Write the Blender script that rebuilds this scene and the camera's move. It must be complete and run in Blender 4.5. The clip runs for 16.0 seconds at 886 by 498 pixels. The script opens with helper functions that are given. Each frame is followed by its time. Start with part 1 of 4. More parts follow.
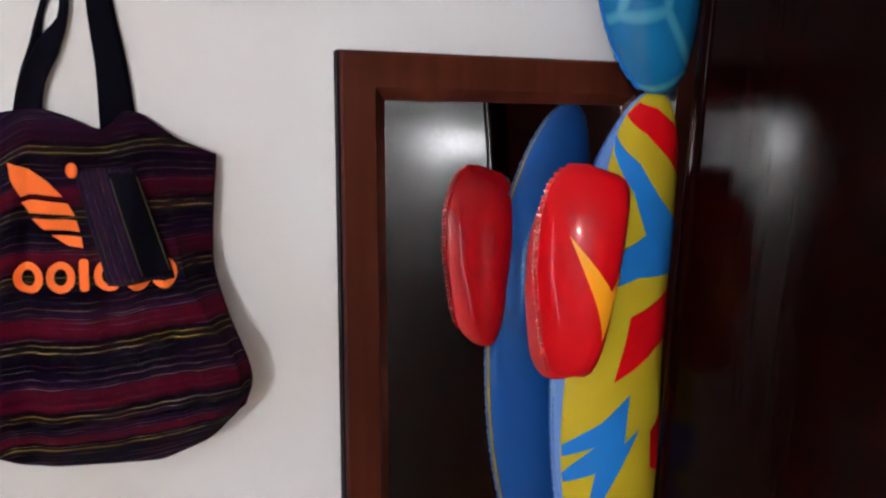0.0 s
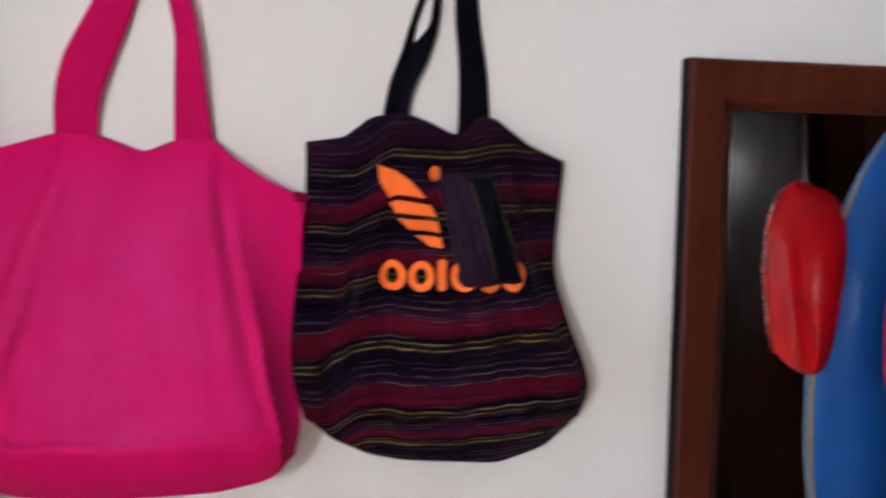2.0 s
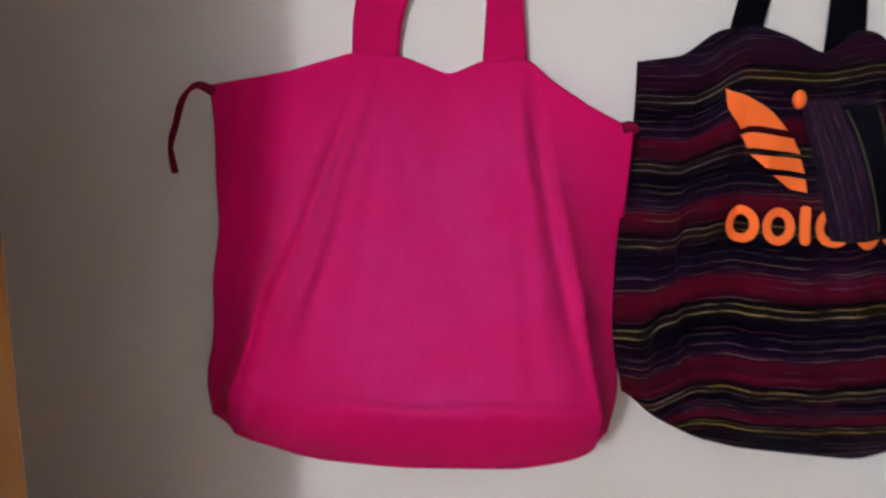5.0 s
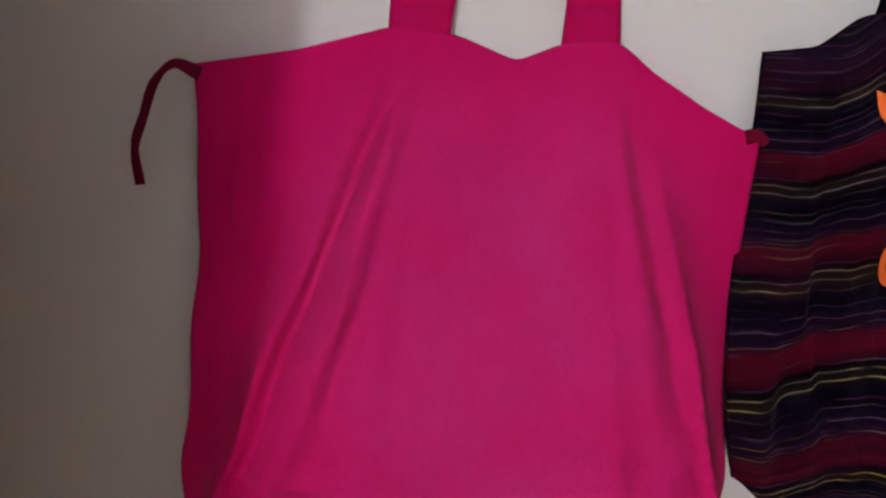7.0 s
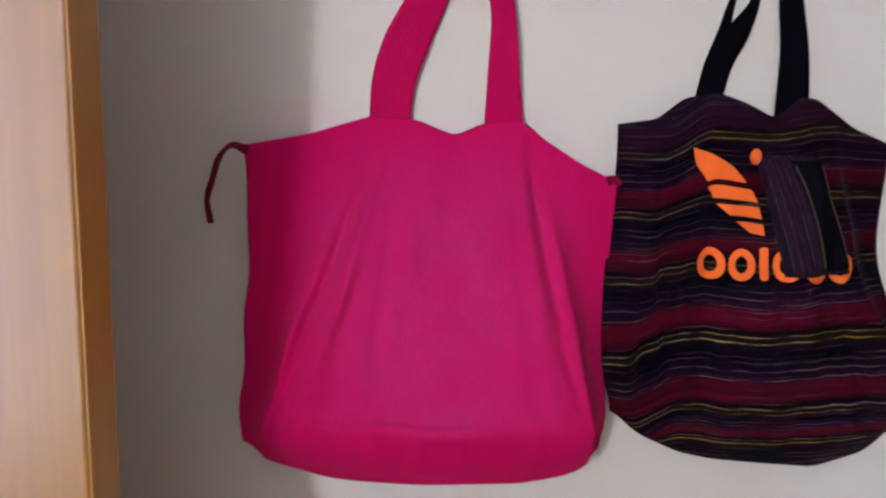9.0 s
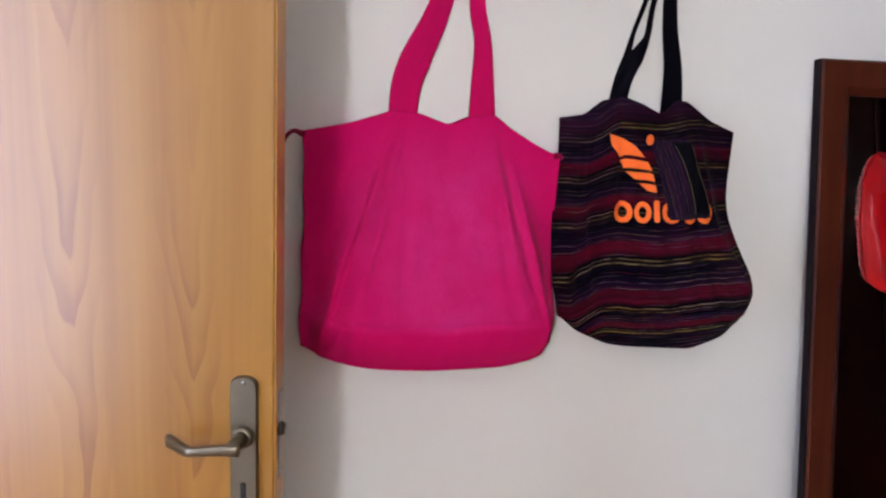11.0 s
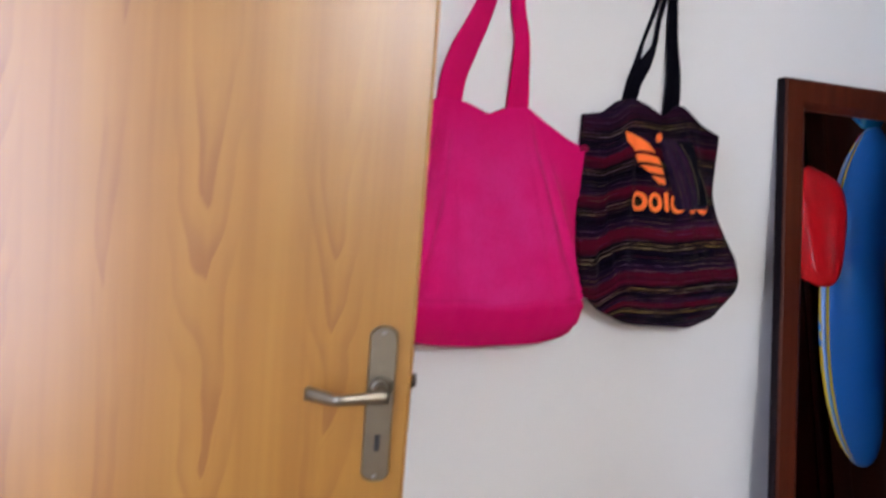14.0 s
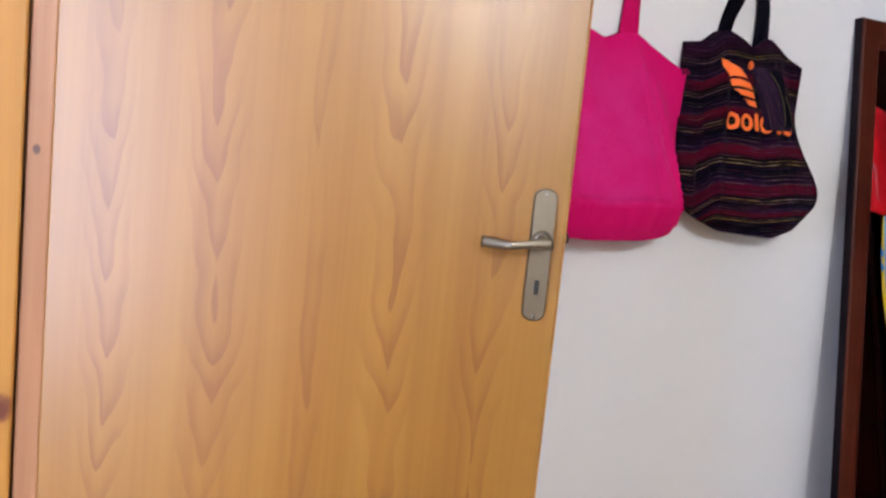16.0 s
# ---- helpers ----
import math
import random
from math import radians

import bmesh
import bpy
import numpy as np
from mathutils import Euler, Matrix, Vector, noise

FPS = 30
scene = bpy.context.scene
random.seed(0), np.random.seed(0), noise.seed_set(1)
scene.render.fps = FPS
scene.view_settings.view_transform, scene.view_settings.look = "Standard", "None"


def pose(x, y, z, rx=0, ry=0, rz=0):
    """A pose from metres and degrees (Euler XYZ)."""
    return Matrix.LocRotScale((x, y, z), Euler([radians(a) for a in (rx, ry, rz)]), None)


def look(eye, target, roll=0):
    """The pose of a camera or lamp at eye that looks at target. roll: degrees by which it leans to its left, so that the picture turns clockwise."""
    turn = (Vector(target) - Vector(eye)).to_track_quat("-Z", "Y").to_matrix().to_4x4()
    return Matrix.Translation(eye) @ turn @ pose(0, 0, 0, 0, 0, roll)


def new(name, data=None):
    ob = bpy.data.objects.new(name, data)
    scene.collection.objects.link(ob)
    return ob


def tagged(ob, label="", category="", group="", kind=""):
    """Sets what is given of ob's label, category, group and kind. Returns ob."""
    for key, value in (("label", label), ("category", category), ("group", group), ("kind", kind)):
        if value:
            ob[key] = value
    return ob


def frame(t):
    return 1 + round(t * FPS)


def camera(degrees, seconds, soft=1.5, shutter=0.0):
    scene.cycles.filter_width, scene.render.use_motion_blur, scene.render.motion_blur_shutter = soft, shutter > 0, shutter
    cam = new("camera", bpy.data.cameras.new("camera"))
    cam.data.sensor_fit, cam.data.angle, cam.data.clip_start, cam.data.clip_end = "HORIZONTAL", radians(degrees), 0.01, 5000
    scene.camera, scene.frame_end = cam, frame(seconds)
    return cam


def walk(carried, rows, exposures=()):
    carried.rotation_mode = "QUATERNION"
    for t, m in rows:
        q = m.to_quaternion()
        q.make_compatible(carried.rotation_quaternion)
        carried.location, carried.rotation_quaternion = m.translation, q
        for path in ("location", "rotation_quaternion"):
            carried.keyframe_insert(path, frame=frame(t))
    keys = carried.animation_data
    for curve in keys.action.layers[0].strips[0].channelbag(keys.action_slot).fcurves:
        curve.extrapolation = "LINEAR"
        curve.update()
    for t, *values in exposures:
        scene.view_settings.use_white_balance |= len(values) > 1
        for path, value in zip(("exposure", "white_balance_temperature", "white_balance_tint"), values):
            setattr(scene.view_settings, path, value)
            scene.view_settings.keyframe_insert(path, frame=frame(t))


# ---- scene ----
# ================= camera and walk =================
cam = camera(55.0, 16.0, soft=2.3, shutter=0.5)
PATH = [
    (0, (0.438, -1.188, 1.57), (1.147, 0.633, 1.145), 2.3),
    (0.5, (0.434, -1.144, 1.554), (1.162, 0.678, 1.166), 3.0),
    (1, (0.406, -1.13, 1.549), (1.016, 0.736, 1.164), 2.3),
    (1.5, (0.346, -1.132, 1.569), (0.753, 0.78, 1.145), 2.7),
    (2, (0.236, -1.123, 1.538), (0.534, 0.817, 1.154), 2.3),
    (2.5, (0.15, -1.116, 1.525), (0.239, 0.842, 1.126), 1.6),
    (3, (0.104, -1.119, 1.529), (0.127, 0.851, 1.181), 3.3),
    (3.5, (0.092, -1.11, 1.541), (0.13, 0.853, 1.163), 3.3),
    (4, (0.061, -1.097, 1.518), (0.143, 0.86, 1.112), 1.8),
    (4.5, (0.065, -1.066, 1.447), (0.029, 0.892, 1.04), 1.4),
    (5, (0.069, -0.956, 1.469), (-0.027, 0.986, 1.003), 1.5),
    (5.2, (0.049, -0.911, 1.442), (-0.018, 1.042, 1.015), 3.1),
    (7.3, (-0.073, -0.722, 1.443), (0.075, 1.22, 0.988), 2.8),
    (7.5, (-0.08, -0.729, 1.447), (0.104, 1.218, 1.029), 2.3),
    (8, (-0.094, -0.777, 1.455), (0.14, 1.173, 1.078), 2.0),
    (8.5, (-0.05, -0.918, 1.496), (0.027, 1.04, 1.095), 2.2),
    (9, (-0.002, -1.077, 1.494), (0.026, 0.888, 1.124), 1.6),
    (9.5, (-0.023, -1.251, 1.511), (0.063, 0.719, 1.177), -0.3),
    (9.7, (-0.058, -1.336, 1.499), (0.087, 0.628, 1.151), -0.4),
    (11.8, (-0.294, -1.51, 1.489), (0.089, 0.42, 1.131), 2.7),
    (12, (-0.29, -1.492, 1.487), (0.008, 0.461, 1.172), 1.4),
    (12.5, (-0.321, -1.485, 1.458), (-0.232, 0.491, 1.163), 2.2),
    (13, (-0.397, -1.479, 1.418), (-0.394, 0.503, 1.146), 3.3),
    (13.5, (-0.523, -1.485, 1.456), (-0.118, 0.449, 1.151), 3.6),
    (14, (-0.684, -1.456, 1.35), (0.12, 0.363, 1.138), 4.6),
    (14.5, (-0.78, -1.524, 1.244), (-0.086, 0.332, 0.973), 7.2),
    (15, (-0.929, -1.573, 1.201), (-0.206, 0.274, 0.945), 6.2),
    (15.5, (-0.952, -1.594, 1.165), (-0.2, 0.236, 0.871), 7.8),
    (16, (-0.954, -1.597, 1.176), (-0.189, 0.235, 0.939), 5.8),
]
EXPOSURES = [(0, 0.08, 6600, 10), (3.5, 0.05, 6550, 10), (5, -0.1, 6550, 10), (7.3, -0.32, 6600, 10), (8.2, -0.24, 6600, 10), (8.9, -0.13, 6550, 10), (9.5, 0.0, 6500, 10), (9.7, 0.05, 6500, 10), (12, 0.02, 6400, 10), (13, 0.08, 6100, 10), (14, 0.05, 6200, 10), (16, 0.14, 6300, 10)]
walk(cam, [(t, look(eye, target, roll)) for t, eye, target, roll in PATH], EXPOSURES)

# ================= light and exposure =================
world = bpy.data.worlds.new("world")
scene.world = world
world.use_nodes = True
world.node_tree.nodes["Background"].inputs[0].default_value = (0.75, 0.85, 1.0, 1)
world.node_tree.nodes["Background"].inputs[1].default_value = 0.05
LAMP_POWER = 352.0
LAMP_AT = (-0.935, -3.05, 2.00)

DAYLIGHT = 162.0
sky_lamp = bpy.data.lights.new("window_daylight", "AREA")
sky_lamp.shape, sky_lamp.size, sky_lamp.size_y = "RECTANGLE", 1.45, 2.0
sky_lamp.energy, sky_lamp.color = DAYLIGHT, (0.63, 0.73, 1.0)
new("window_daylight", sky_lamp).matrix_world = look((-2.32, -2.03, 1.18), (0.0, -2.03, 1.18))


# ================= materials =================
class Mat:
    """A node material with short helpers."""

    def __init__(self, name, color=(0.8, 0.8, 0.8), rough=0.5, metal=0.0, coat=0.0, spec=0.5):
        self.m = bpy.data.materials.new(name)
        self.m.use_nodes = True
        self.nt = self.m.node_tree
        self.b = self.nt.nodes["Principled BSDF"]
        self.set("Base Color", (*color, 1))
        self.set("Roughness", rough)
        self.set("Metallic", metal)
        self.set("Coat Weight", coat)
        self.set("Specular IOR Level", spec)

    def set(self, key, value):
        self.b.inputs[key].default_value = value
        return self

    def node(self, kind):
        return self.nt.nodes.new(kind)

    def link(self, a, b):
        self.nt.links.new(a, b)

    def coord(self, which="Object"):
        return self.node("ShaderNodeTexCoord").outputs[which]

    def mapped(self, scale, which="Object", src=None):
        mp = self.node("ShaderNodeMapping")
        mp.inputs["Scale"].default_value = scale
        self.link(src or self.coord(which), mp.inputs["Vector"])
        return mp.outputs["Vector"]

    def noise(self, vec, scale, detail=4.0, rough=0.55):
        n = self.node("ShaderNodeTexNoise")
        n.inputs["Scale"].default_value = scale
        n.inputs["Detail"].default_value = detail
        n.inputs["Roughness"].default_value = rough
        self.link(vec, n.inputs["Vector"])
        return n.outputs["Fac"]

    def math(self, op, a, b=None, c=None):
        n = self.node("ShaderNodeMath")
        n.operation = op
        for i, v in enumerate((a, b, c)):
            if v is None:
                continue
            if isinstance(v, (int, float)):
                n.inputs[i].default_value = v
            else:
                self.link(v, n.inputs[i])
        return n.outputs[0]

    def xyz(self, vec):
        n = self.node("ShaderNodeSeparateXYZ")
        self.link(vec, n.inputs[0])
        return n.outputs

    def ramp(self, fac, stops, constant=False):
        n = self.node("ShaderNodeValToRGB")
        if constant:
            n.color_ramp.interpolation = "CONSTANT"
        els = n.color_ramp.elements
        while len(els) < len(stops):
            els.new(1.0)
        for e, (p, c) in zip(els, stops):
            e.position = p
            e.color = (*c, 1) if len(c) == 3 else c
        self.link(fac, n.inputs[0])
        return n.outputs["Color"]

    def mix(self, fac, a, b, how="MIX"):
        n = self.node("ShaderNodeMix")
        n.data_type, n.blend_type = "RGBA", how
        for i, v in ((0, fac), (6, a), (7, b)):
            if isinstance(v, (int, float)):
                n.inputs[i].default_value = v
            elif isinstance(v, tuple):
                n.inputs[i].default_value = (*v, 1)
            else:
                self.link(v, n.inputs[i])
        return n.outputs[2]

    def color(self, out):
        self.link(out, self.b.inputs["Base Color"])
        return self

    def rough(self, out):
        self.link(out, self.b.inputs["Roughness"])
        return self

    def bump(self, height, strength=0.3, dist=0.002):
        n = self.node("ShaderNodeBump")
        n.inputs["Strength"].default_value = strength
        n.inputs["Distance"].default_value = dist
        self.link(height, n.inputs["Height"])
        self.link(n.outputs[0], self.b.inputs["Normal"])
        return self


def grey(v):
    return (v, v, v)


def make_paint(name, base, dirt):
    m = Mat(name, base, 0.75, spec=0.3)
    big = m.noise(m.coord(), 1.7, 3)
    fine = m.noise(m.coord(), 38, 5)
    m.color(m.mix(m.math("MULTIPLY", big, 0.35), base, dirt))
    m.bump(m.math("ADD", fine, m.math("MULTIPLY", m.noise(m.coord(), 160, 2), 0.4)), 0.25, 0.002)
    return m.m


WALL = make_paint("white wall paint", (0.87, 0.866, 0.855), (0.80, 0.796, 0.785))
PASSAGE = make_paint("tan passage tint", (0.44, 0.36, 0.26), (0.38, 0.31, 0.22))
CEIL = make_paint("white ceiling paint", (0.89, 0.887, 0.88), (0.84, 0.836, 0.83))


def make_pine():
    """Plain-sawn veneer: straight soft streaks, and a few columns of flames that point down."""
    m = Mat("varnished pine veneer", rough=0.5, coat=0.78, spec=0.15)
    m.set("Coat Roughness", 0.34)
    co = m.coord()
    x, y, z = m.xyz(co)
    warp = m.noise(m.mapped((3.0, 3.0, 1.3)), 1.6, 3)
    xs = m.math("ADD", x, m.math("MULTIPLY", m.math("SUBTRACT", warp, 0.5), 0.085))
    wob = m.noise(m.mapped((34.0, 34.0, 9.0)), 1.0, 4, 0.6)
    slow = m.noise(m.mapped((5.0, 5.0, 3.0)), 1.0, 2)
    flames = None
    for mid, wide, freq, shift, tall in FLAMES:
        ax = m.math("DIVIDE", m.math("ABSOLUTE", m.math("SUBTRACT", xs, mid)), wide)
        bow = m.math("MULTIPLY", m.math("POWER", ax, 1.15), tall)
        h = m.math("ADD", m.math("SUBTRACT", m.math("ADD", z, shift), bow), m.math("MULTIPLY", wob, 0.045))
        h = m.math("ADD", h, m.math("MULTIPLY", slow, 0.62))
        ring = m.math("FRACT", m.math("MULTIPLY", h, freq))
        late = m.ramp(ring, [(0.0, grey(0.0)), (0.07, grey(0.90)), (0.24, grey(0.74)), (0.50, grey(0.30)), (0.80, grey(0.08)), (1.0, grey(0.0))])
        near = m.ramp(ax, [(0.10, grey(1.0)), (0.55, grey(0.55)), (1.0, grey(0.0))])
        thin = m.ramp(m.math("FRACT", m.math("MULTIPLY", h, freq * 4.3)), [(0.0, grey(0.0)), (0.12, grey(0.25)), (0.4, grey(0.0))])
        one = m.math("MULTIPLY", m.math("MAXIMUM", late, thin), near)
        flames = one if flames is None else m.math("MAXIMUM", flames, one)
    gaps = m.ramp(m.noise(m.mapped((4.0, 4.0, 2.4)), 1.3, 3), [(0.36, grey(0.2)), (0.56, grey(1.0))])
    flames = m.math("MULTIPLY", flames, gaps)
    streak = m.noise(m.mapped((120.0, 120.0, 2.0), src=co), 1.0, 4)
    fine = m.ramp(streak, [(0.3, grey(0.0)), (0.7, grey(1.0))])
    broad = m.ramp(m.noise(m.mapped((17.0, 17.0, 0.55)), 1.0, 3), [(0.36, grey(0.0)), (0.64, grey(1.0))])
    base = m.mix(m.math("ADD", m.math("MULTIPLY", fine, 0.35), m.math("MULTIPLY", broad, 0.65)), (0.204, 0.081, 0.0084), (0.266, 0.126, 0.0180))
    tone = m.noise(m.mapped((2.5, 2.5, 1.2)), 1.0, 3)
    base = m.mix(m.math("MULTIPLY", tone, 0.5), base, (0.225, 0.088, 0.011))
    m.color(m.mix(m.math("MULTIPLY", flames, 0.80), base, (0.158, 0.046, 0.0048)))
    m.bump(m.math("ADD", streak, m.math("MULTIPLY", flames, 0.3)), 0.10, 0.001)
    return m.m


# columns of flames: middle, half width, rings per metre, start, height of the points
FLAMES = ((0.090, 0.050, 9.2, 0.13, 0.20), (0.246, 0.052, 8.1, 0.41, 0.24), (0.392, 0.022, 3.1, 0.2, 0.35), (0.516, 0.050, 6.6, 0.02, 0.26), (0.672, 0.050, 7.6, 0.29, 0.27))
PINE = make_pine()


def make_pine_solid(name, a, b, knots=(), dark=(0.10, 0.035, 0.02)):
    """Solid pine with upright grain; knots: place along the wall, height, size."""
    m = Mat(name, rough=0.42, coat=0.15)
    co = m.coord()
    x, y, z = m.xyz(co)
    st = m.noise(m.mapped((70.0, 70.0, 1.6)), 1.0, 4)
    tone = m.noise(m.mapped((9.0, 9.0, 2.5)), 1.0, 3)
    c = m.mix(m.ramp(st, [(0.3, grey(0)), (0.7, grey(1))]), a, b)
    c = m.mix(m.math("MULTIPLY", tone, 0.5), c, tuple(v * 0.72 for v in a))
    wob = m.noise(m.mapped((60.0, 60.0, 40.0)), 1.0, 3)
    for kx, kz, size in knots:
        dx = m.math("DIVIDE", m.math("SUBTRACT", x, kx), size * 0.75)
        dz = m.math("DIVIDE", m.math("SUBTRACT", z, kz), size)
        d = m.math("ADD", m.math("ADD", m.math("MULTIPLY", dx, dx), m.math("MULTIPLY", dz, dz)), m.math("MULTIPLY", m.math("SUBTRACT", wob, 0.5), 1.1))
        c = m.mix(m.ramp(d, [(0.25, grey(0.92)), (0.7, grey(0.4)), (1.6, grey(0.0))]), c, dark)
    m.color(c)
    m.bump(st, 0.15, 0.001)
    return m.m


PINE_FRAME = make_pine_solid("aged pine frame", (0.27, 0.118, 0.050), (0.36, 0.170, 0.080), ((-1.0335, 1.113, 0.008), (-1.043, 0.538, 0.008)), (0.06, 0.03, 0.025))
PINE_STOP = make_pine_solid("golden pine door stop", (0.34, 0.140, 0.018), (0.44, 0.200, 0.034), ((-1.066, 0.724, 0.024), (-1.064, 1.60, 0.018)), (0.09, 0.012, 0.006))
PINE_EDGE = make_pine_solid("orange pine edge band", (0.42, 0.180, 0.030), (0.52, 0.240, 0.048))


def make_dark_wood(name, a, b, rough, coat, spec=0.5, wave=0.0):
    """Stained wood; wave: how far the varnish ripples."""
    m = Mat(name, rough=rough, coat=coat, spec=spec)
    m.set("Coat Roughness", 0.16)
    st = m.noise(m.mapped((45.0, 45.0, 2.2)), 1.0, 5)
    cl = m.noise(m.mapped((5.0, 5.0, 2.0)), 1.0, 3)
    col = m.mix(m.ramp(st, [(0.3, grey(0)), (0.7, grey(1))]), a, b)
    m.color(m.mix(m.math("MULTIPLY", m.ramp(cl, [(0.35, grey(0.1)), (0.65, grey(1.0))]), 0.6), col, tuple(v * 0.45 for v in a)))
    m.rough(m.math("ADD", rough - 0.04, m.math("MULTIPLY", st, 0.08)))
    swell = m.noise(m.mapped((6.0, 6.0, 9.0)), 1.0, 1)
    pores = m.noise(m.mapped((520.0, 520.0, 9.0)), 1.0, 2)
    m.bump(m.math("ADD", m.math("ADD", m.math("MULTIPLY", st, 0.02), m.math("MULTIPLY", pores, 0.07 * wave)), m.math("MULTIPLY", swell, wave)), 0.5, 0.001)
    return m.m


MAHOGANY = make_dark_wood("dark mahogany frame", (0.050, 0.0095, 0.0045), (0.086, 0.018, 0.008), 0.40, 0.0, 0.12)
WARDROBE = make_dark_wood("dark varnished wardrobe wood", (0.0040, 0.0004, 0.0003), (0.0072, 0.0007, 0.0005), 0.13, 0.0, 0.012, 2.0)
WARDROBE_SIDE = make_dark_wood("dark brown wardrobe side", (0.034, 0.0075, 0.0045), (0.052, 0.012, 0.007), 0.5, 0.0, 0.05)
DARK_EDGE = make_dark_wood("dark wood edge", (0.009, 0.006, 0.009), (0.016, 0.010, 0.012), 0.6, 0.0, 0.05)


def make_cloth(name, base, deep, fold_scale=7.0, sheen=0.0, pale_front=None):
    """Woven cotton, with a paler tone over the front panel above the base seam."""
    m = Mat(name, base, 0.95, spec=0.04)
    m.set("Sheen Weight", sheen).set("Sheen Roughness", 0.45)
    uv = m.coord("UV")
    x, y, z = m.xyz(uv)
    wx = m.math("SINE", m.math("MULTIPLY", x, 1500.0))
    wy = m.math("SINE", m.math("MULTIPLY", y, 1500.0))
    weave = m.math("MULTIPLY", wx, wy)
    big = m.noise(m.coord(), fold_scale, 3)
    fine = m.noise(m.coord(), 420, 2)
    slub = m.noise(m.mapped((260.0, 260.0, 40.0)), 1.0, 3)
    c = m.mix(m.math("MULTIPLY", big, 0.45), base, deep)
    # paler panel between the creases; daylight sheen is put into this colour
    if pale_front:
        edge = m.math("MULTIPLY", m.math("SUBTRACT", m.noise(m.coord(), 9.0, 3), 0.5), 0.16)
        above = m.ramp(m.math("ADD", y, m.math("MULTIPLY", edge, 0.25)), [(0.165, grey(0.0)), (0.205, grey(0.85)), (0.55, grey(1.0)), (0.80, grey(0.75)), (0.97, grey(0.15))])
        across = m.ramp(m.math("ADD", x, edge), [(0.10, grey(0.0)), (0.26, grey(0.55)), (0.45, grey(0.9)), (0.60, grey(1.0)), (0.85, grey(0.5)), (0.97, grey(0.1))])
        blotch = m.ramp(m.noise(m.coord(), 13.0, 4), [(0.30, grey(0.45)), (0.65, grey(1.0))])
        c = m.mix(m.math("MULTIPLY", m.math("MULTIPLY", above, across), blotch), c, pale_front)
    c = m.mix(m.math("MULTIPLY", fine, 0.26), c, tuple(v * 0.72 for v in base))
    c = m.mix(m.math("MULTIPLY", m.ramp(slub, [(0.45, grey(0.0)), (0.75, grey(1.0))]), 0.22), c, tuple(v * 0.75 for v in base))
    m.color(c)
    crease = m.noise(m.mapped((1.0, 1.0, 0.55)), 19, 4)
    m.bump(m.math("ADD", m.math("MULTIPLY", weave, 0.12), m.math("ADD", fine, m.math("MULTIPLY", crease, 3.2))), 0.40, 0.0028)
    return m.m


PINK = make_cloth("magenta cotton cloth", (0.60, 0.005, 0.122), (0.50, 0.003, 0.092), sheen=0.03, pale_front=(0.58, 0.029, 0.205))
PINK_STRAP = make_cloth("magenta cotton webbing", (0.54, 0.006, 0.105), (0.43, 0.004, 0.08), 20)
ZIP_TAPE = make_cloth("dull crimson zip tape", (0.20, 0.006, 0.035), (0.13, 0.004, 0.025), 60)
PIPING = make_cloth("pale olive cotton piping", (0.075, 0.065, 0.038), (0.045, 0.04, 0.022), 40)
BLACK_STRAP = make_cloth("black cotton webbing", (0.0035, 0.0032, 0.0065), (0.002, 0.002, 0.004), 20)

# bands of the woven cloth: one repeat, from a pair of pale lines upwards, and the places of the pairs
NAVY, PLUM, WINE, INK, OLIVE = (0.0032, 0.002, 0.010), (0.015, 0.0035, 0.019), (0.078, 0.0020, 0.010), (0.0012, 0.0009, 0.0022), (0.013, 0.009, 0.003)
REPEAT = [(0.0, OLIVE), (0.12, INK), (0.20, WINE), (0.40, WINE), (0.47, PLUM), (0.58, PLUM), (0.66, NAVY), (0.80, INK), (0.88, NAVY), (0.94, OLIVE), (1.0, OLIVE)]
PAIRS = (-0.085, 0.103, 0.191, 0.378, 0.562, 0.738, 0.905, 1.08)
LINES = ((0.055, 0.75, 0.0075), (0.46, 0.35, 0.007), (0.58, 0.42, 0.006), (0.70, 0.22, 0.005), (0.965, 0.9, 0.008))


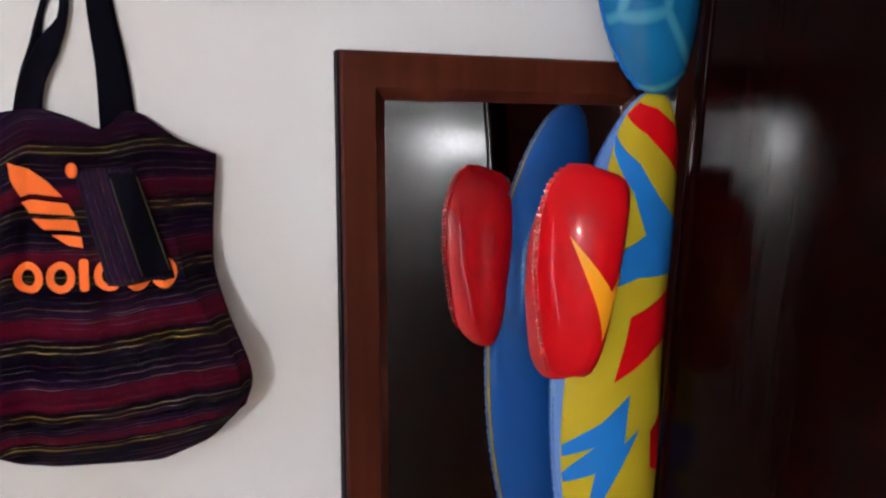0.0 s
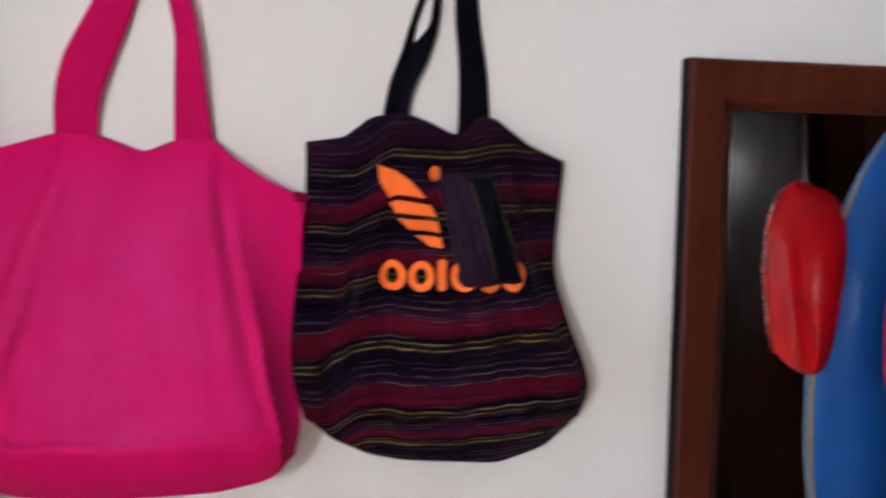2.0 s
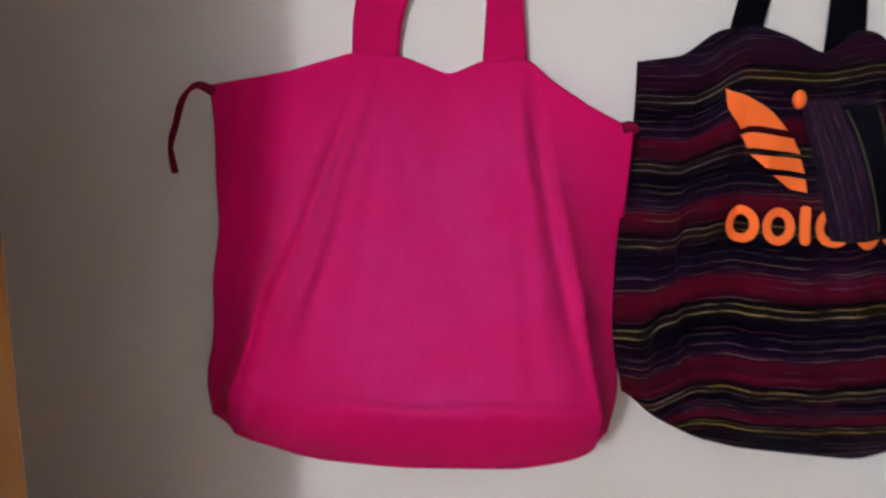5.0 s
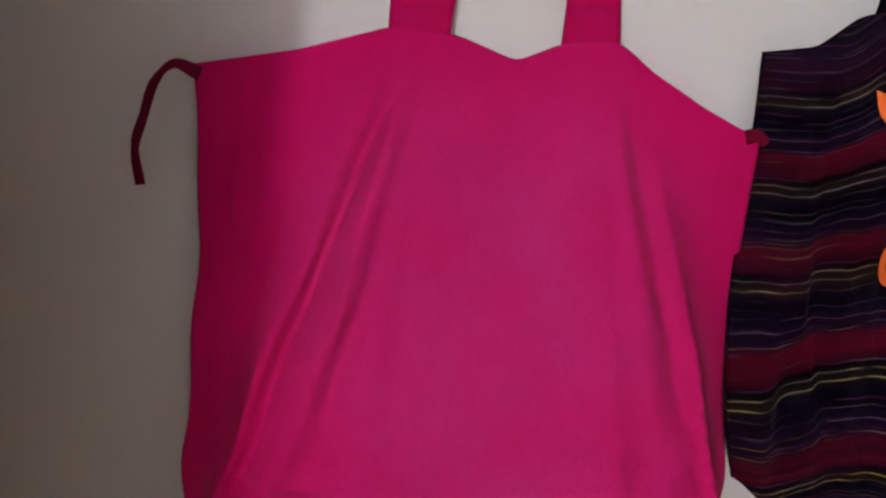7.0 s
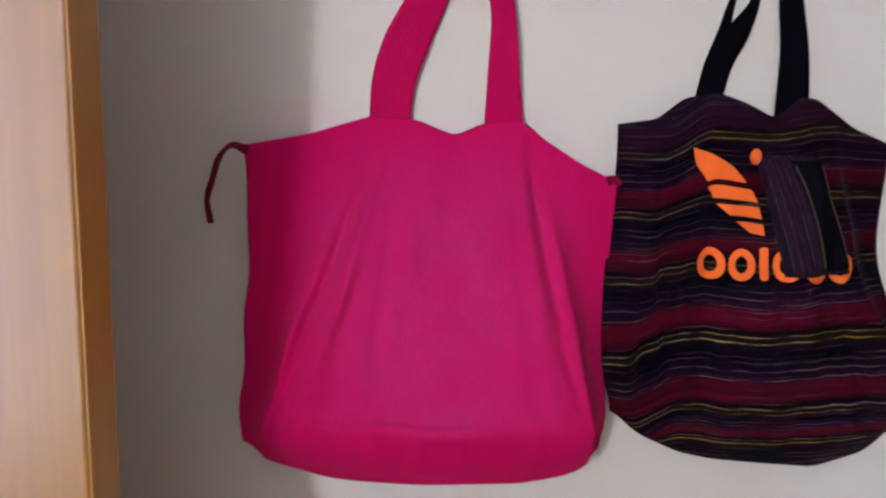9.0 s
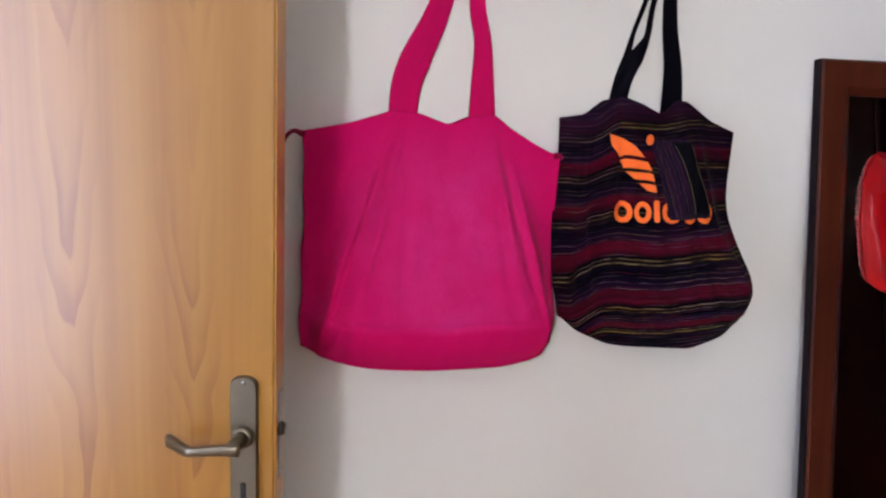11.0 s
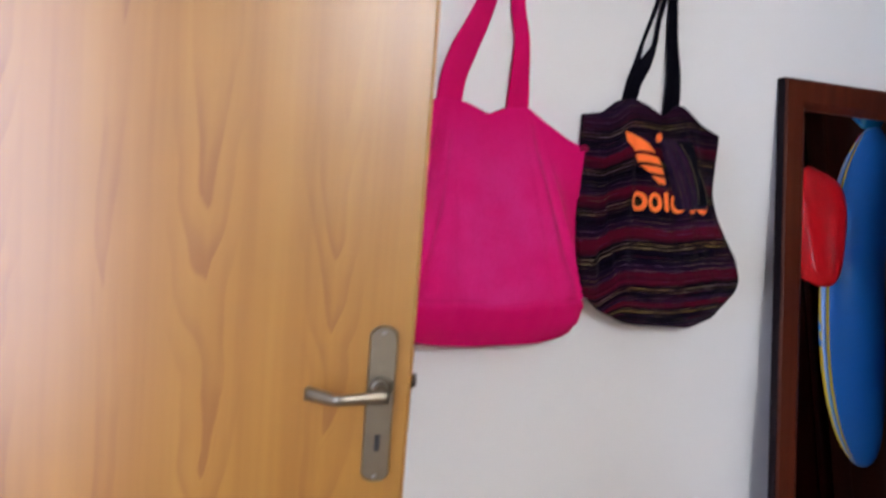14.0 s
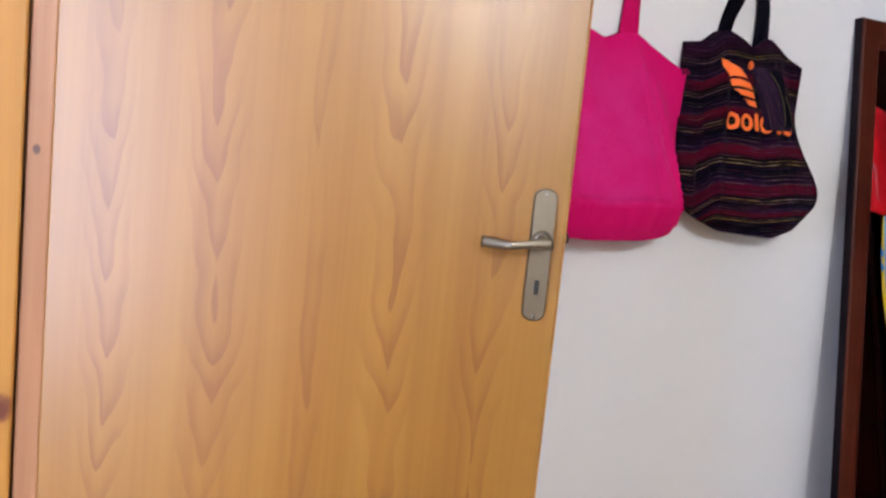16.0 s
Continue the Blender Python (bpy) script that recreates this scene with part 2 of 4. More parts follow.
def make_stripes(name, along="y", gain=1.0, ground=None):
    m = Mat(name, rough=0.95, spec=0.02)
    m.set("Sheen Weight", 0.03).set("Sheen Roughness", 0.4)
    uv = m.coord("UV")
    x, y, z = m.xyz(uv)
    if along == "x":
        turned = m.node("ShaderNodeCombineXYZ")
        m.link(y, turned.inputs[0])
        m.link(x, turned.inputs[1])
        uv, y = turned.outputs[0], x
    v = y
    wave = m.math("MULTIPLY", m.math("SUBTRACT", m.noise(m.mapped((3.0, 3.0, 3.0), src=uv), 1.0, 2), 0.5), 0.015)
    ripple = m.math("MULTIPLY", m.math("SUBTRACT", m.noise(m.mapped((11.0, 5.0, 3.0), src=uv), 1.0, 2), 0.5), 0.010)
    v = m.math("ADD", m.math("ADD", v, wave), ripple)
    # the height within a repeat of the weave
    steps = None
    for a, b in zip(PAIRS, PAIRS[1:]):
        k = m.math("DIVIDE", m.math("SUBTRACT", v, a), b - a)
        inside = m.math("MULTIPLY", m.math("GREATER_THAN", k, 0.0), m.math("LESS_THAN", k, 1.0))
        one = m.math("MULTIPLY", inside, k)
        steps = one if steps is None else m.math("ADD", steps, one)
    cloth = m.ramp(steps, REPEAT)
    if ground:
        cloth = m.mix(0.8, cloth, ground)
    patch = m.noise(m.mapped((4.0, 22.0, 1.0), src=uv), 1.0, 3)
    cloth = m.mix(m.math("MULTIPLY", patch, 0.55), cloth, (0.004, 0.002, 0.007))
    cloth = m.mix(m.ramp(v, [(0.915, grey(0.0)), (0.945, grey(0.85))]), cloth, (0.009, 0.004, 0.014))
    tint = m.ramp(m.noise(m.mapped((2.0, 5.0, 1.0), src=uv), 1.0, 2), [(0.50, grey(0.0)), (0.72, grey(0.55))])
    cloth = m.mix(tint, cloth, (0.030, 0.003, 0.016))
    lines = None
    for pos, s, wide in LINES:
        d = m.math("ABSOLUTE", m.math("SUBTRACT", steps, pos))
        k = m.math("MULTIPLY", m.ramp(d, [(wide * 0.6, grey(1.0)), (wide * 1.3, grey(0.0))]), s)
        lines = k if lines is None else m.math("MAXIMUM", lines, k)
    threads = m.math("ABSOLUTE", m.math("SUBTRACT", m.math("FRACT", m.math("MULTIPLY", steps, 11.0)), 0.5))
    threads = m.math("MULTIPLY", m.ramp(threads, [(0.06, grey(1.0)), (0.17, grey(0.0))]), m.ramp(m.noise(m.mapped((5.0, 70.0, 1.0), src=uv), 1.0, 2), [(0.48, grey(0.0)), (0.66, grey(1.0))]))
    cloth = m.mix(m.math("MULTIPLY", threads, 0.75 * gain), cloth, m.ramp(patch, [(0.42, (0.090, 0.010, 0.020)), (0.50, (0.060, 0.038, 0.085)), (0.58, (0.075, 0.060, 0.030))]))
    bars = m.ramp(m.noise(m.mapped((0.6, 26.0, 1.0), src=uv), 1.0, 1), [(0.46, grey(0.0)), (0.62, grey(0.45))])
    cloth = m.mix(bars, cloth, (0.0028, 0.0016, 0.0050))
    lines = m.math("MULTIPLY", lines, m.ramp(v, [(0.42, grey(1.0)), (0.60, grey(0.55)), (0.85, grey(0.6))]))
    dash = m.ramp(m.noise(m.mapped((9.0, 46.0, 1.0), src=uv), 1.0, 2), [(0.38, grey(0.05)), (0.62, grey(1.0))])
    hue = m.ramp(m.noise(m.mapped((2.0, 19.0, 1.0), src=uv), 1.0, 1), [(0.40, (0.40, 0.30, 0.06)), (0.52, (0.40, 0.34, 0.20)), (0.62, (0.30, 0.22, 0.32))])
    c = m.mix(m.math("MULTIPLY", m.math("MULTIPLY", lines, dash), 0.68 * gain), cloth, hue)
    m.color(c)
    thread = m.math("SINE", m.math("MULTIPLY", v, 900.0))
    fine = m.noise(m.coord(), 380, 2)
    crease = m.noise(m.coord(), 15, 3)
    m.bump(m.math("ADD", m.math("MULTIPLY", thread, 0.10), m.math("ADD", fine, m.math("MULTIPLY", crease, 2.5))), 0.4, 0.0025)
    return m.m


STRIPED = make_stripes("dark striped woven cloth")
STRIPED_POUCH = make_stripes("dark striped woven cloth, stripes upright", along="x", gain=0.9, ground=(0.015, 0.007, 0.028))


def make_plain(name, color, rough, metal=0.0, coat=0.0, var=0.25, scale=30, bump=0.1):
    m = Mat(name, color, rough, metal, coat)
    n = m.noise(m.coord(), scale, 4)
    m.color(m.mix(m.math("MULTIPLY", n, var), color, tuple(c * 0.6 for c in color)))
    m.bump(n, bump, 0.001)
    return m.m


ORANGE = make_plain("orange flock print", (0.95, 0.165, 0.02), 0.85, var=0.3, scale=260, bump=0.3)
BRASS = make_plain("satin brass", (0.205, 0.176, 0.132), 0.40, 1.0, scale=55, var=0.35)
STEEL = make_plain("worn steel", (0.30, 0.29, 0.28), 0.4, 1.0, scale=60, var=0.4)
DARK_STEEL = make_plain("dark tarnished steel", (0.07, 0.055, 0.05), 0.45, 1.0, scale=60, var=0.4)
BLACK = make_plain("black void", (0.008, 0.008, 0.008), 0.8)
GLASS_MIRROR = Mat("mirror silver", (0.93, 0.94, 0.94), 0.012, 1.0).m


def make_vinyl(name, color, deep):
    m = Mat(name, color, 0.5, coat=0.24, spec=0.04)
    m.set("Coat Roughness", 0.035)
    n = m.noise(m.coord(), 9, 3)
    m.color(m.mix(m.math("MULTIPLY", n, 0.45), color, deep))
    puck = m.noise(m.mapped((1.0, 1.0, 0.5)), 22, 3)
    m.bump(puck, 0.02, 0.003)
    return m.m


V_RED = make_vinyl("glossy red vinyl", (0.58, 0.004, 0.009), (0.46, 0.003, 0.007))
V_BLUE = make_vinyl("glossy blue vinyl", (0.015, 0.115, 0.41), (0.009, 0.075, 0.31))
V_SKY = make_vinyl("light blue vinyl", (0.14, 0.27, 0.58), (0.10, 0.21, 0.48))
V_PRINT = make_vinyl("blue printed vinyl", (0.015, 0.19, 0.58), (0.010, 0.14, 0.46))
V_YELLOW = make_vinyl("yellow vinyl", (0.50, 0.38, 0.022), (0.42, 0.31, 0.015))
V_GOLD = make_vinyl("golden yellow print", (0.92, 0.36, 0.015), (0.84, 0.30, 0.012))


def make_turtle():
    m = Mat("turquoise vinyl with a pale net print", rough=0.2, coat=0.3)
    n = m.node("ShaderNodeTexVoronoi")
    n.feature = "DISTANCE_TO_EDGE"
    n.inputs["Scale"].default_value = 9.5
    m.link(m.coord(), n.inputs["Vector"])
    c = m.ramp(n.outputs["Distance"], [(0.0, (0.075, 0.34, 0.47)), (0.04, (0.055, 0.29, 0.42)), (0.085, (0.006, 0.15, 0.33))])
    m.color(m.mix(m.math("MULTIPLY", m.noise(m.coord(), 12, 3), 0.4), c, (0.01, 0.14, 0.36)))
    return m.m


V_TURQ = make_turtle()
V_SEAM = Mat("clear reddish welded vinyl", (0.50, 0.03, 0.035), 0.15, coat=1.0, spec=0.5).m


def make_floor():
    m = Mat("brown floor", rough=0.4)
    st = m.noise(m.mapped((3.0, 40.0, 40.0)), 1.0, 4)
    m.color(m.mix(st, (0.38, 0.235, 0.13), (0.50, 0.33, 0.19)))
    m.bump(st, 0.1, 0.001)
    return m.m


FLOOR = make_floor()
GLOBE = Mat("lit white globe glass", (0.9, 0.9, 0.9), 0.3)
GLOBE.b.inputs["Emission Color"].default_value = (0.97, 0.98, 1.03, 1)
GLOBE.b.inputs["Emission Strength"].default_value = LAMP_POWER
GLOBE = GLOBE.m


# ================= mesh helpers =================
def finish(bm, name, mat, smooth=True):
    bmesh.ops.recalc_face_normals(bm, faces=bm.faces)
    me = bpy.data.meshes.new(name)
    bm.to_mesh(me)
    bm.free()
    for p in me.polygons:
        p.use_smooth = smooth
    if mat:
        me.materials.append(mat)
    return me


def part(name, bm, material, parent=None, label="", smooth=True):
    """Links a bmesh as one mesh object, under a thing or a part."""
    ob = new(name, finish(bm, name, material, smooth))
    if parent:
        ob.parent = parent
    if label:
        tagged(ob, label)
    return ob


def thing(name, label, category, at=(0, 0, 0), rz=0.0, group="", kind=""):
    ob = new(name)
    ob.empty_display_size = 0.05
    ob.matrix_world = pose(*at, 0, 0, rz)
    return tagged(ob, label, category, group, kind)


def box(x0, x1, y0, y1, z0, z1, bevel=0.0, seg=2, bm=None):
    bm = bm or bmesh.new()
    made = bmesh.ops.create_cube(bm, size=1.0)["verts"]
    for v in made:
        v.co = Vector((x0 + (v.co.x + 0.5) * (x1 - x0), y0 + (v.co.y + 0.5) * (y1 - y0), z0 + (v.co.z + 0.5) * (z1 - z0)))
    if bevel:
        edges = list({e for v in made for e in v.link_edges})
        bmesh.ops.bevel(bm, geom=edges, offset=bevel, segments=seg, affect="EDGES", profile=0.5)
    return bm


def structure(name, bm, mat, label, category):
    return tagged(new(name, finish(bm, name, mat, False)), label, category, kind="structure")


def cylinder(p0, p1, r0, r1=None, n=24, bm=None, cap=True):
    bm = bm or bmesh.new()
    r1 = r0 if r1 is None else r1
    a, b = Vector(p0), Vector(p1)
    q = (b - a).to_track_quat("Z", "Y")
    ringsv = []
    for p, r in ((a, r0), (b, r1)):
        ringsv.append([bm.verts.new(p + q @ Vector((r * math.cos(t), r * math.sin(t), 0))) for t in (2 * math.pi * i / n for i in range(n))])
    for i in range(n):
        bm.faces.new((ringsv[0][i], ringsv[0][(i + 1) % n], ringsv[1][(i + 1) % n], ringsv[1][i]))
    if cap:
        bm.faces.new(ringsv[0])
        bm.faces.new(ringsv[1])
    return bm


def smooth_path(pts, n):
    """Points along a smooth curve through the given ones."""
    pts = [Vector(p) for p in pts]
    ext = [2 * pts[0] - pts[1]] + pts + [2 * pts[-1] - pts[-2]]
    out = []
    for i in range(len(pts) - 1):
        a, b, c, d = ext[i : i + 4]
        for k in range(n):
            t = k / n
            out.append(0.5 * ((2 * b) + (c - a) * t + (2 * a - 5 * b + 4 * c - d) * t * t + (3 * b - a - 3 * c + d) * t**3))
    out.append(pts[-1])
    return out


def lerp(a, b, t):
    return a + (b - a) * t


def ease(t):
    t = max(0.0, min(1.0, t))
    return t * t * (3 - 2 * t)


def table(pairs, t):
    """A smooth value from a few (place, value) pairs."""
    if t <= pairs[0][0]:
        return pairs[0][1]
    for (a, va), (b, vb) in zip(pairs, pairs[1:]):
        if t <= b:
            return lerp(va, vb, (t - a) / (b - a))
    return pairs[-1][1]


def soft_table(pairs, t, w=0.04):
    return sum(table(pairs, t + w * k) for k in (-1, -0.5, 0, 0.5, 1)) / 5


def ribbon(points, widths, thick, facing=(0, -1, 0), n=10, twist=None):
    """A flat strap along a smooth curve. widths: at each of the given points."""
    path = smooth_path(points, n)
    bm = bmesh.new()
    uvl = bm.loops.layers.uv.new("UVMap")
    rows = []
    m = len(path) - 1
    for i, p in enumerate(path):
        d = (path[min(i + 1, m)] - path[max(i - 1, 0)]).normalized()
        f = Vector(facing)
        side = d.cross(f).normalized()
        if twist:
            side = Matrix.Rotation(radians(table(twist, i / m)), 3, d) @ side
        nrm = side.cross(d).normalized()
        w = table(list(zip([k / (len(widths) - 1) for k in range(len(widths))], widths)), i / m) / 2
        h = thick / 2
        row = [p - side * w - nrm * h * 0.4, p - side * w * 0.8 - nrm * h, p + side * w * 0.8 - nrm * h, p + side * w - nrm * h * 0.4, p + side * w + nrm * h * 0.4, p + side * w * 0.8 + nrm * h, p - side * w * 0.8 + nrm * h, p - side * w + nrm * h * 0.4]
        rows.append([bm.verts.new(c) for c in row])
    for a, b in zip(rows, rows[1:]):
        for k in range(8):
            bm.faces.new((a[k], a[(k + 1) % 8], b[(k + 1) % 8], b[k]))
    bm.faces.new(rows[0])
    bm.faces.new(rows[-1])
    for f in bm.faces:
        for l in f.loops:
            l[uvl].uv = (l.vert.co.x, l.vert.co.z)
    return bm


def closed_bag(front, back, nu, nv, uv_of=None):
    """A sack from a front and a back sheet over (u, v) that meet along their rims."""
    bm = bmesh.new()
    uvl = bm.loops.layers.uv.new("UVMap")
    grids, keys = [], {}
    for fn in (front, back):
        g = [[bm.verts.new(fn(i / nu, j / nv)) for i in range(nu + 1)] for j in range(nv + 1)]
        for j in range(nv + 1):
            for i in range(nu + 1):
                keys[g[j][i]] = (i / nu, j / nv)
        grids.append(g)
    for g in grids:
        for j in range(nv):
            for i in range(nu):
                bm.faces.new((g[j][i], g[j][i + 1], g[j + 1][i + 1], g[j + 1][i]))
    a, b = grids
    rim = [(0, i) for i in range(nu)] + [(j, nu) for j in range(nv)] + [(nv, nu - i) for i in range(nu)] + [(nv - j, 0) for j in range(nv)]
    for (j0, i0), (j1, i1) in zip(rim, rim[1:] + rim[:1]):
        bm.faces.new((a[j0][i0], a[j1][i1], b[j1][i1], b[j0][i0]))
    for f in bm.faces:
        for l in f.loops:
            l[uvl].uv = uv_of(*keys[l.vert], l.vert.co) if uv_of else keys[l.vert]
    return bm


def on_surface(outline, at, lift, cell=0.02):
    """A thin piece of print whose outline is given in (u, v), laid onto the surface at(u, v)."""
    bm = bmesh.new()
    vs = [bm.verts.new((u, v, 0)) for u, v in outline]
    bm.faces.new(vs)
    lo = [min(p[k] for p in outline) for k in (0, 1)]
    hi = [max(p[k] for p in outline) for k in (0, 1)]
    for k in (0, 1):
        n = max(1, int((hi[k] - lo[k]) / cell))
        for i in range(1, n):
            co = [0, 0, 0]
            co[k] = lo[k] + (hi[k] - lo[k]) * i / n
            no = [0, 0, 0]
            no[k] = 1
            bmesh.ops.bisect_plane(bm, geom=bm.verts[:] + bm.edges[:] + bm.faces[:], plane_co=co, plane_no=no)
    bmesh.ops.triangulate(bm, faces=[f for f in bm.faces if len(f.verts) > 4])
    e = 1e-3
    for v in bm.verts:
        u, w = v.co.x, v.co.y
        p = Vector(at(u, w))
        n = (Vector(at(u + e, w)) - Vector(at(u - e, w))).cross(Vector(at(u, w + e)) - Vector(at(u, w - e))).normalized()
        v.co = p + n * lift
    return bm


# ================= the room =================
X_LEFT, X_RIGHT, Y_BACK, Z_TOP = -1.03, 1.86, -3.26, 2.55
HINGE_Y, JAMB_Y = -0.212, -1.03
structure("wall_north", box(-1.17, X_RIGHT + 0.12, 0.0, 0.14, 0, Z_TOP), WALL, "white painted wall behind the hanging bags", "wall")
structure("wall_east", box(X_RIGHT, X_RIGHT + 0.12, Y_BACK, 0.0, 0, Z_TOP), WALL, "white painted wall behind the wardrobe", "wall")
structure("wall_south", box(-1.17, X_RIGHT + 0.12, Y_BACK - 0.12, Y_BACK, 0, Z_TOP), WALL, "white painted wall with a globe lamp", "wall")
bm = box(-1.17, X_LEFT, HINGE_Y + 0.045, 0.0, 0, Z_TOP)
box(-1.17, X_LEFT, Y_BACK, JAMB_Y - 0.045, 0, Z_TOP, bm=bm)
box(-1.17, X_LEFT, JAMB_Y - 0.045, HINGE_Y + 0.045, 2.085, Z_TOP, bm=bm)
structure("wall_west", bm, WALL, "white painted wall with an open doorway", "wall")
structure("floor", box(-2.4, X_RIGHT + 0.12, Y_BACK - 0.12, 0.14, -0.1, 0.0), FLOOR, "brown wooden floor", "floor")
structure("ceiling", box(-2.4, X_RIGHT + 0.12, Y_BACK - 0.12, 0.14, Z_TOP, Z_TOP + 0.1), CEIL, "white painted ceiling", "ceiling")
# passage walls out of view; tan added to dim their reflection in the door
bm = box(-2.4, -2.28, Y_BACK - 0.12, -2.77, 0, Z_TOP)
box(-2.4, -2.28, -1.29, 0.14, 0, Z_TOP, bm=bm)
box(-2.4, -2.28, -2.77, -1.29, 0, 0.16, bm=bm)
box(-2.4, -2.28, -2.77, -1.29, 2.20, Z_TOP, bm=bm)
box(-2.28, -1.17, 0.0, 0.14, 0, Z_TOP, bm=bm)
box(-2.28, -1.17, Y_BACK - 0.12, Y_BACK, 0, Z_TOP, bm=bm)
structure("wall_passage", bm, PASSAGE, "unseen wall closing the passage, tinted tan to dim its bounce light", "wall")

# ---- door lining ----
lining = thing("door_lining", "reddish varnished pine door lining with knots", "door frame", kind="structure")
part("hinge_jamb", box(-1.0475, X_LEFT + 0.018, HINGE_Y, HINGE_Y + 0.045, 0, 2.04, 0.003), PINE_FRAME, lining, smooth=False)
part("stop", box(-1.091, -1.0500, HINGE_Y - 0.010, HINGE_Y + 0.045, 0, 2.04, 0.004), PINE_STOP, lining, smooth=False)
part("lock_jamb", box(-1.175, X_LEFT + 0.018, JAMB_Y - 0.045, JAMB_Y, 0, 2.04, 0.003), PINE_FRAME, lining, smooth=False)
part("head", box(-1.175, X_LEFT + 0.018, JAMB_Y - 0.045, HINGE_Y + 0.045, 2.043, 2.085, 0.003), PINE_FRAME, lining, smooth=False)

# ---- open door ----
DOOR_TURN = -17.2
DOOR_W, DOOR_T = 0.779, 0.038
door = thing("door_1", "open flush pine door with cathedral grain and brass lever handle", "door", (-1.0135, HINGE_Y - 0.003, 0.0), DOOR_TURN, kind="structure")
part("leaf", box(0.0, DOOR_W, 0.0, DOOR_T, 0.008, 2.03, 0.0025), PINE, door, smooth=False)


def stadium(x, z, w, h, y0, y1, n=10):
    """An upright plate with round ends, between y0 (front) and y1."""
    bm = bmesh.new()
    r = w / 2
    ring = []
    for k in range(2 * n):
        a = math.pi * k / (n - 1) if k < n else math.pi * (k - n) / (n - 1) + math.pi
        cz = z + (h / 2 - r) * (1 if k < n else -1)
        ring.append((x + r * math.cos(a), cz + r * 0.72 * math.sin(a)))
    layers = [(y1, 1.0), (y0 + 0.0025, 1.0), (y0, 0.92)]
    rows = []
    for y, s in layers:
        rows.append([bm.verts.new((x + (px - x) * s, y, z + (pz - z) * (1 - (1 - s) * w / h))) for px, pz in ring])
    for a, b in zip(rows, rows[1:]):
        for i in range(len(ring)):
            bm.faces.new((a[i], a[(i + 1) % len(ring)], b[(i + 1) % len(ring)], b[i]))
    bm.faces.new(rows[-1])
    bm.faces.new(rows[0])
    return bm


PL_X, PL_Z = DOOR_W - 0.038, 1.024
plate = part("handle_plate", stadium(PL_X, PL_Z, 0.036, 0.218, -0.008, 0.0), BRASS, door, "worn satin brass backplate", smooth=False)
bm = cylinder((PL_X, -0.007, 1.048), (PL_X, -0.016, 1.048), 0.0155, 0.0135)
cylinder((PL_X, -0.012, 1.048), (PL_X, -0.050, 1.048), 0.0095, 0.0085, bm=bm)
part("rose", bm, BRASS, plate)
arm = [(PL_X + 0.009, -0.049, 1.0465), (PL_X - 0.012, -0.050, 1.046), (PL_X - 0.034, -0.051, 1.043), (PL_X - 0.050, -0.0515, 1.041), (PL_X - 0.056, -0.050, 1.0405), (PL_X - 0.062, -0.046, 1.040), (PL_X - 0.078, -0.034, 1.040), (PL_X - 0.094, -0.022, 1.040)]
part("lever", ribbon(arm, [0.015, 0.014, 0.0125, 0.0125, 0.013, 0.0135, 0.016, 0.017], 0.009, (0, -1, 0), 4), BRASS, plate)
part("keyhole", box(PL_X - 0.0035, PL_X + 0.0035, -0.0086, -0.0075, 0.9625, 0.9845, 0.001, 1), BLACK, plate, "black keyhole", smooth=False)
for z in (1.120, 0.928):
    part("screw", cylinder((PL_X, -0.0080, z), (PL_X, -0.0092, z), 0.0032, 0.0026, 12), STEEL, plate)
part("edge_lipping", box(DOOR_W, DOOR_W + 0.002, 0.002, DOOR_T - 0.002, 0.010, 2.028, 0.0006, 1), PINE_EDGE, door, smooth=False)
part("latch_plate", box(DOOR_W + 0.0018, DOOR_W + 0.0035, 0.012, 0.026, 0.985, 1.105, 0.0006, 1), STEEL, door, "worn steel latch plate", smooth=False)
part("latch", cylinder((DOOR_W + 0.002, 0.019, 1.052), (DOOR_W + 0.009, 0.019, 1.052), 0.010, 0.008, 16), DARK_STEEL, door, "dark round latch bolt")
for z in (0.25, 1.78):
    part("hinge", cylinder((-0.004, -0.006, z - 0.04), (-0.004, -0.006, z + 0.04), 0.006), STEEL, door)


# ================= hanging bags =================
def nail(x, z):
    t = thing("wall_hook", "small steel hook screwed into the white wall", "hook", (x, 0, z))
    part("plate", cylinder((0, 0, 0), (0, -0.004, 0), 0.011), STEEL, t)
    part("peg", cylinder((0, -0.004, 0), (0, -0.060, 0.012), 0.0035), STEEL, t)
    return t


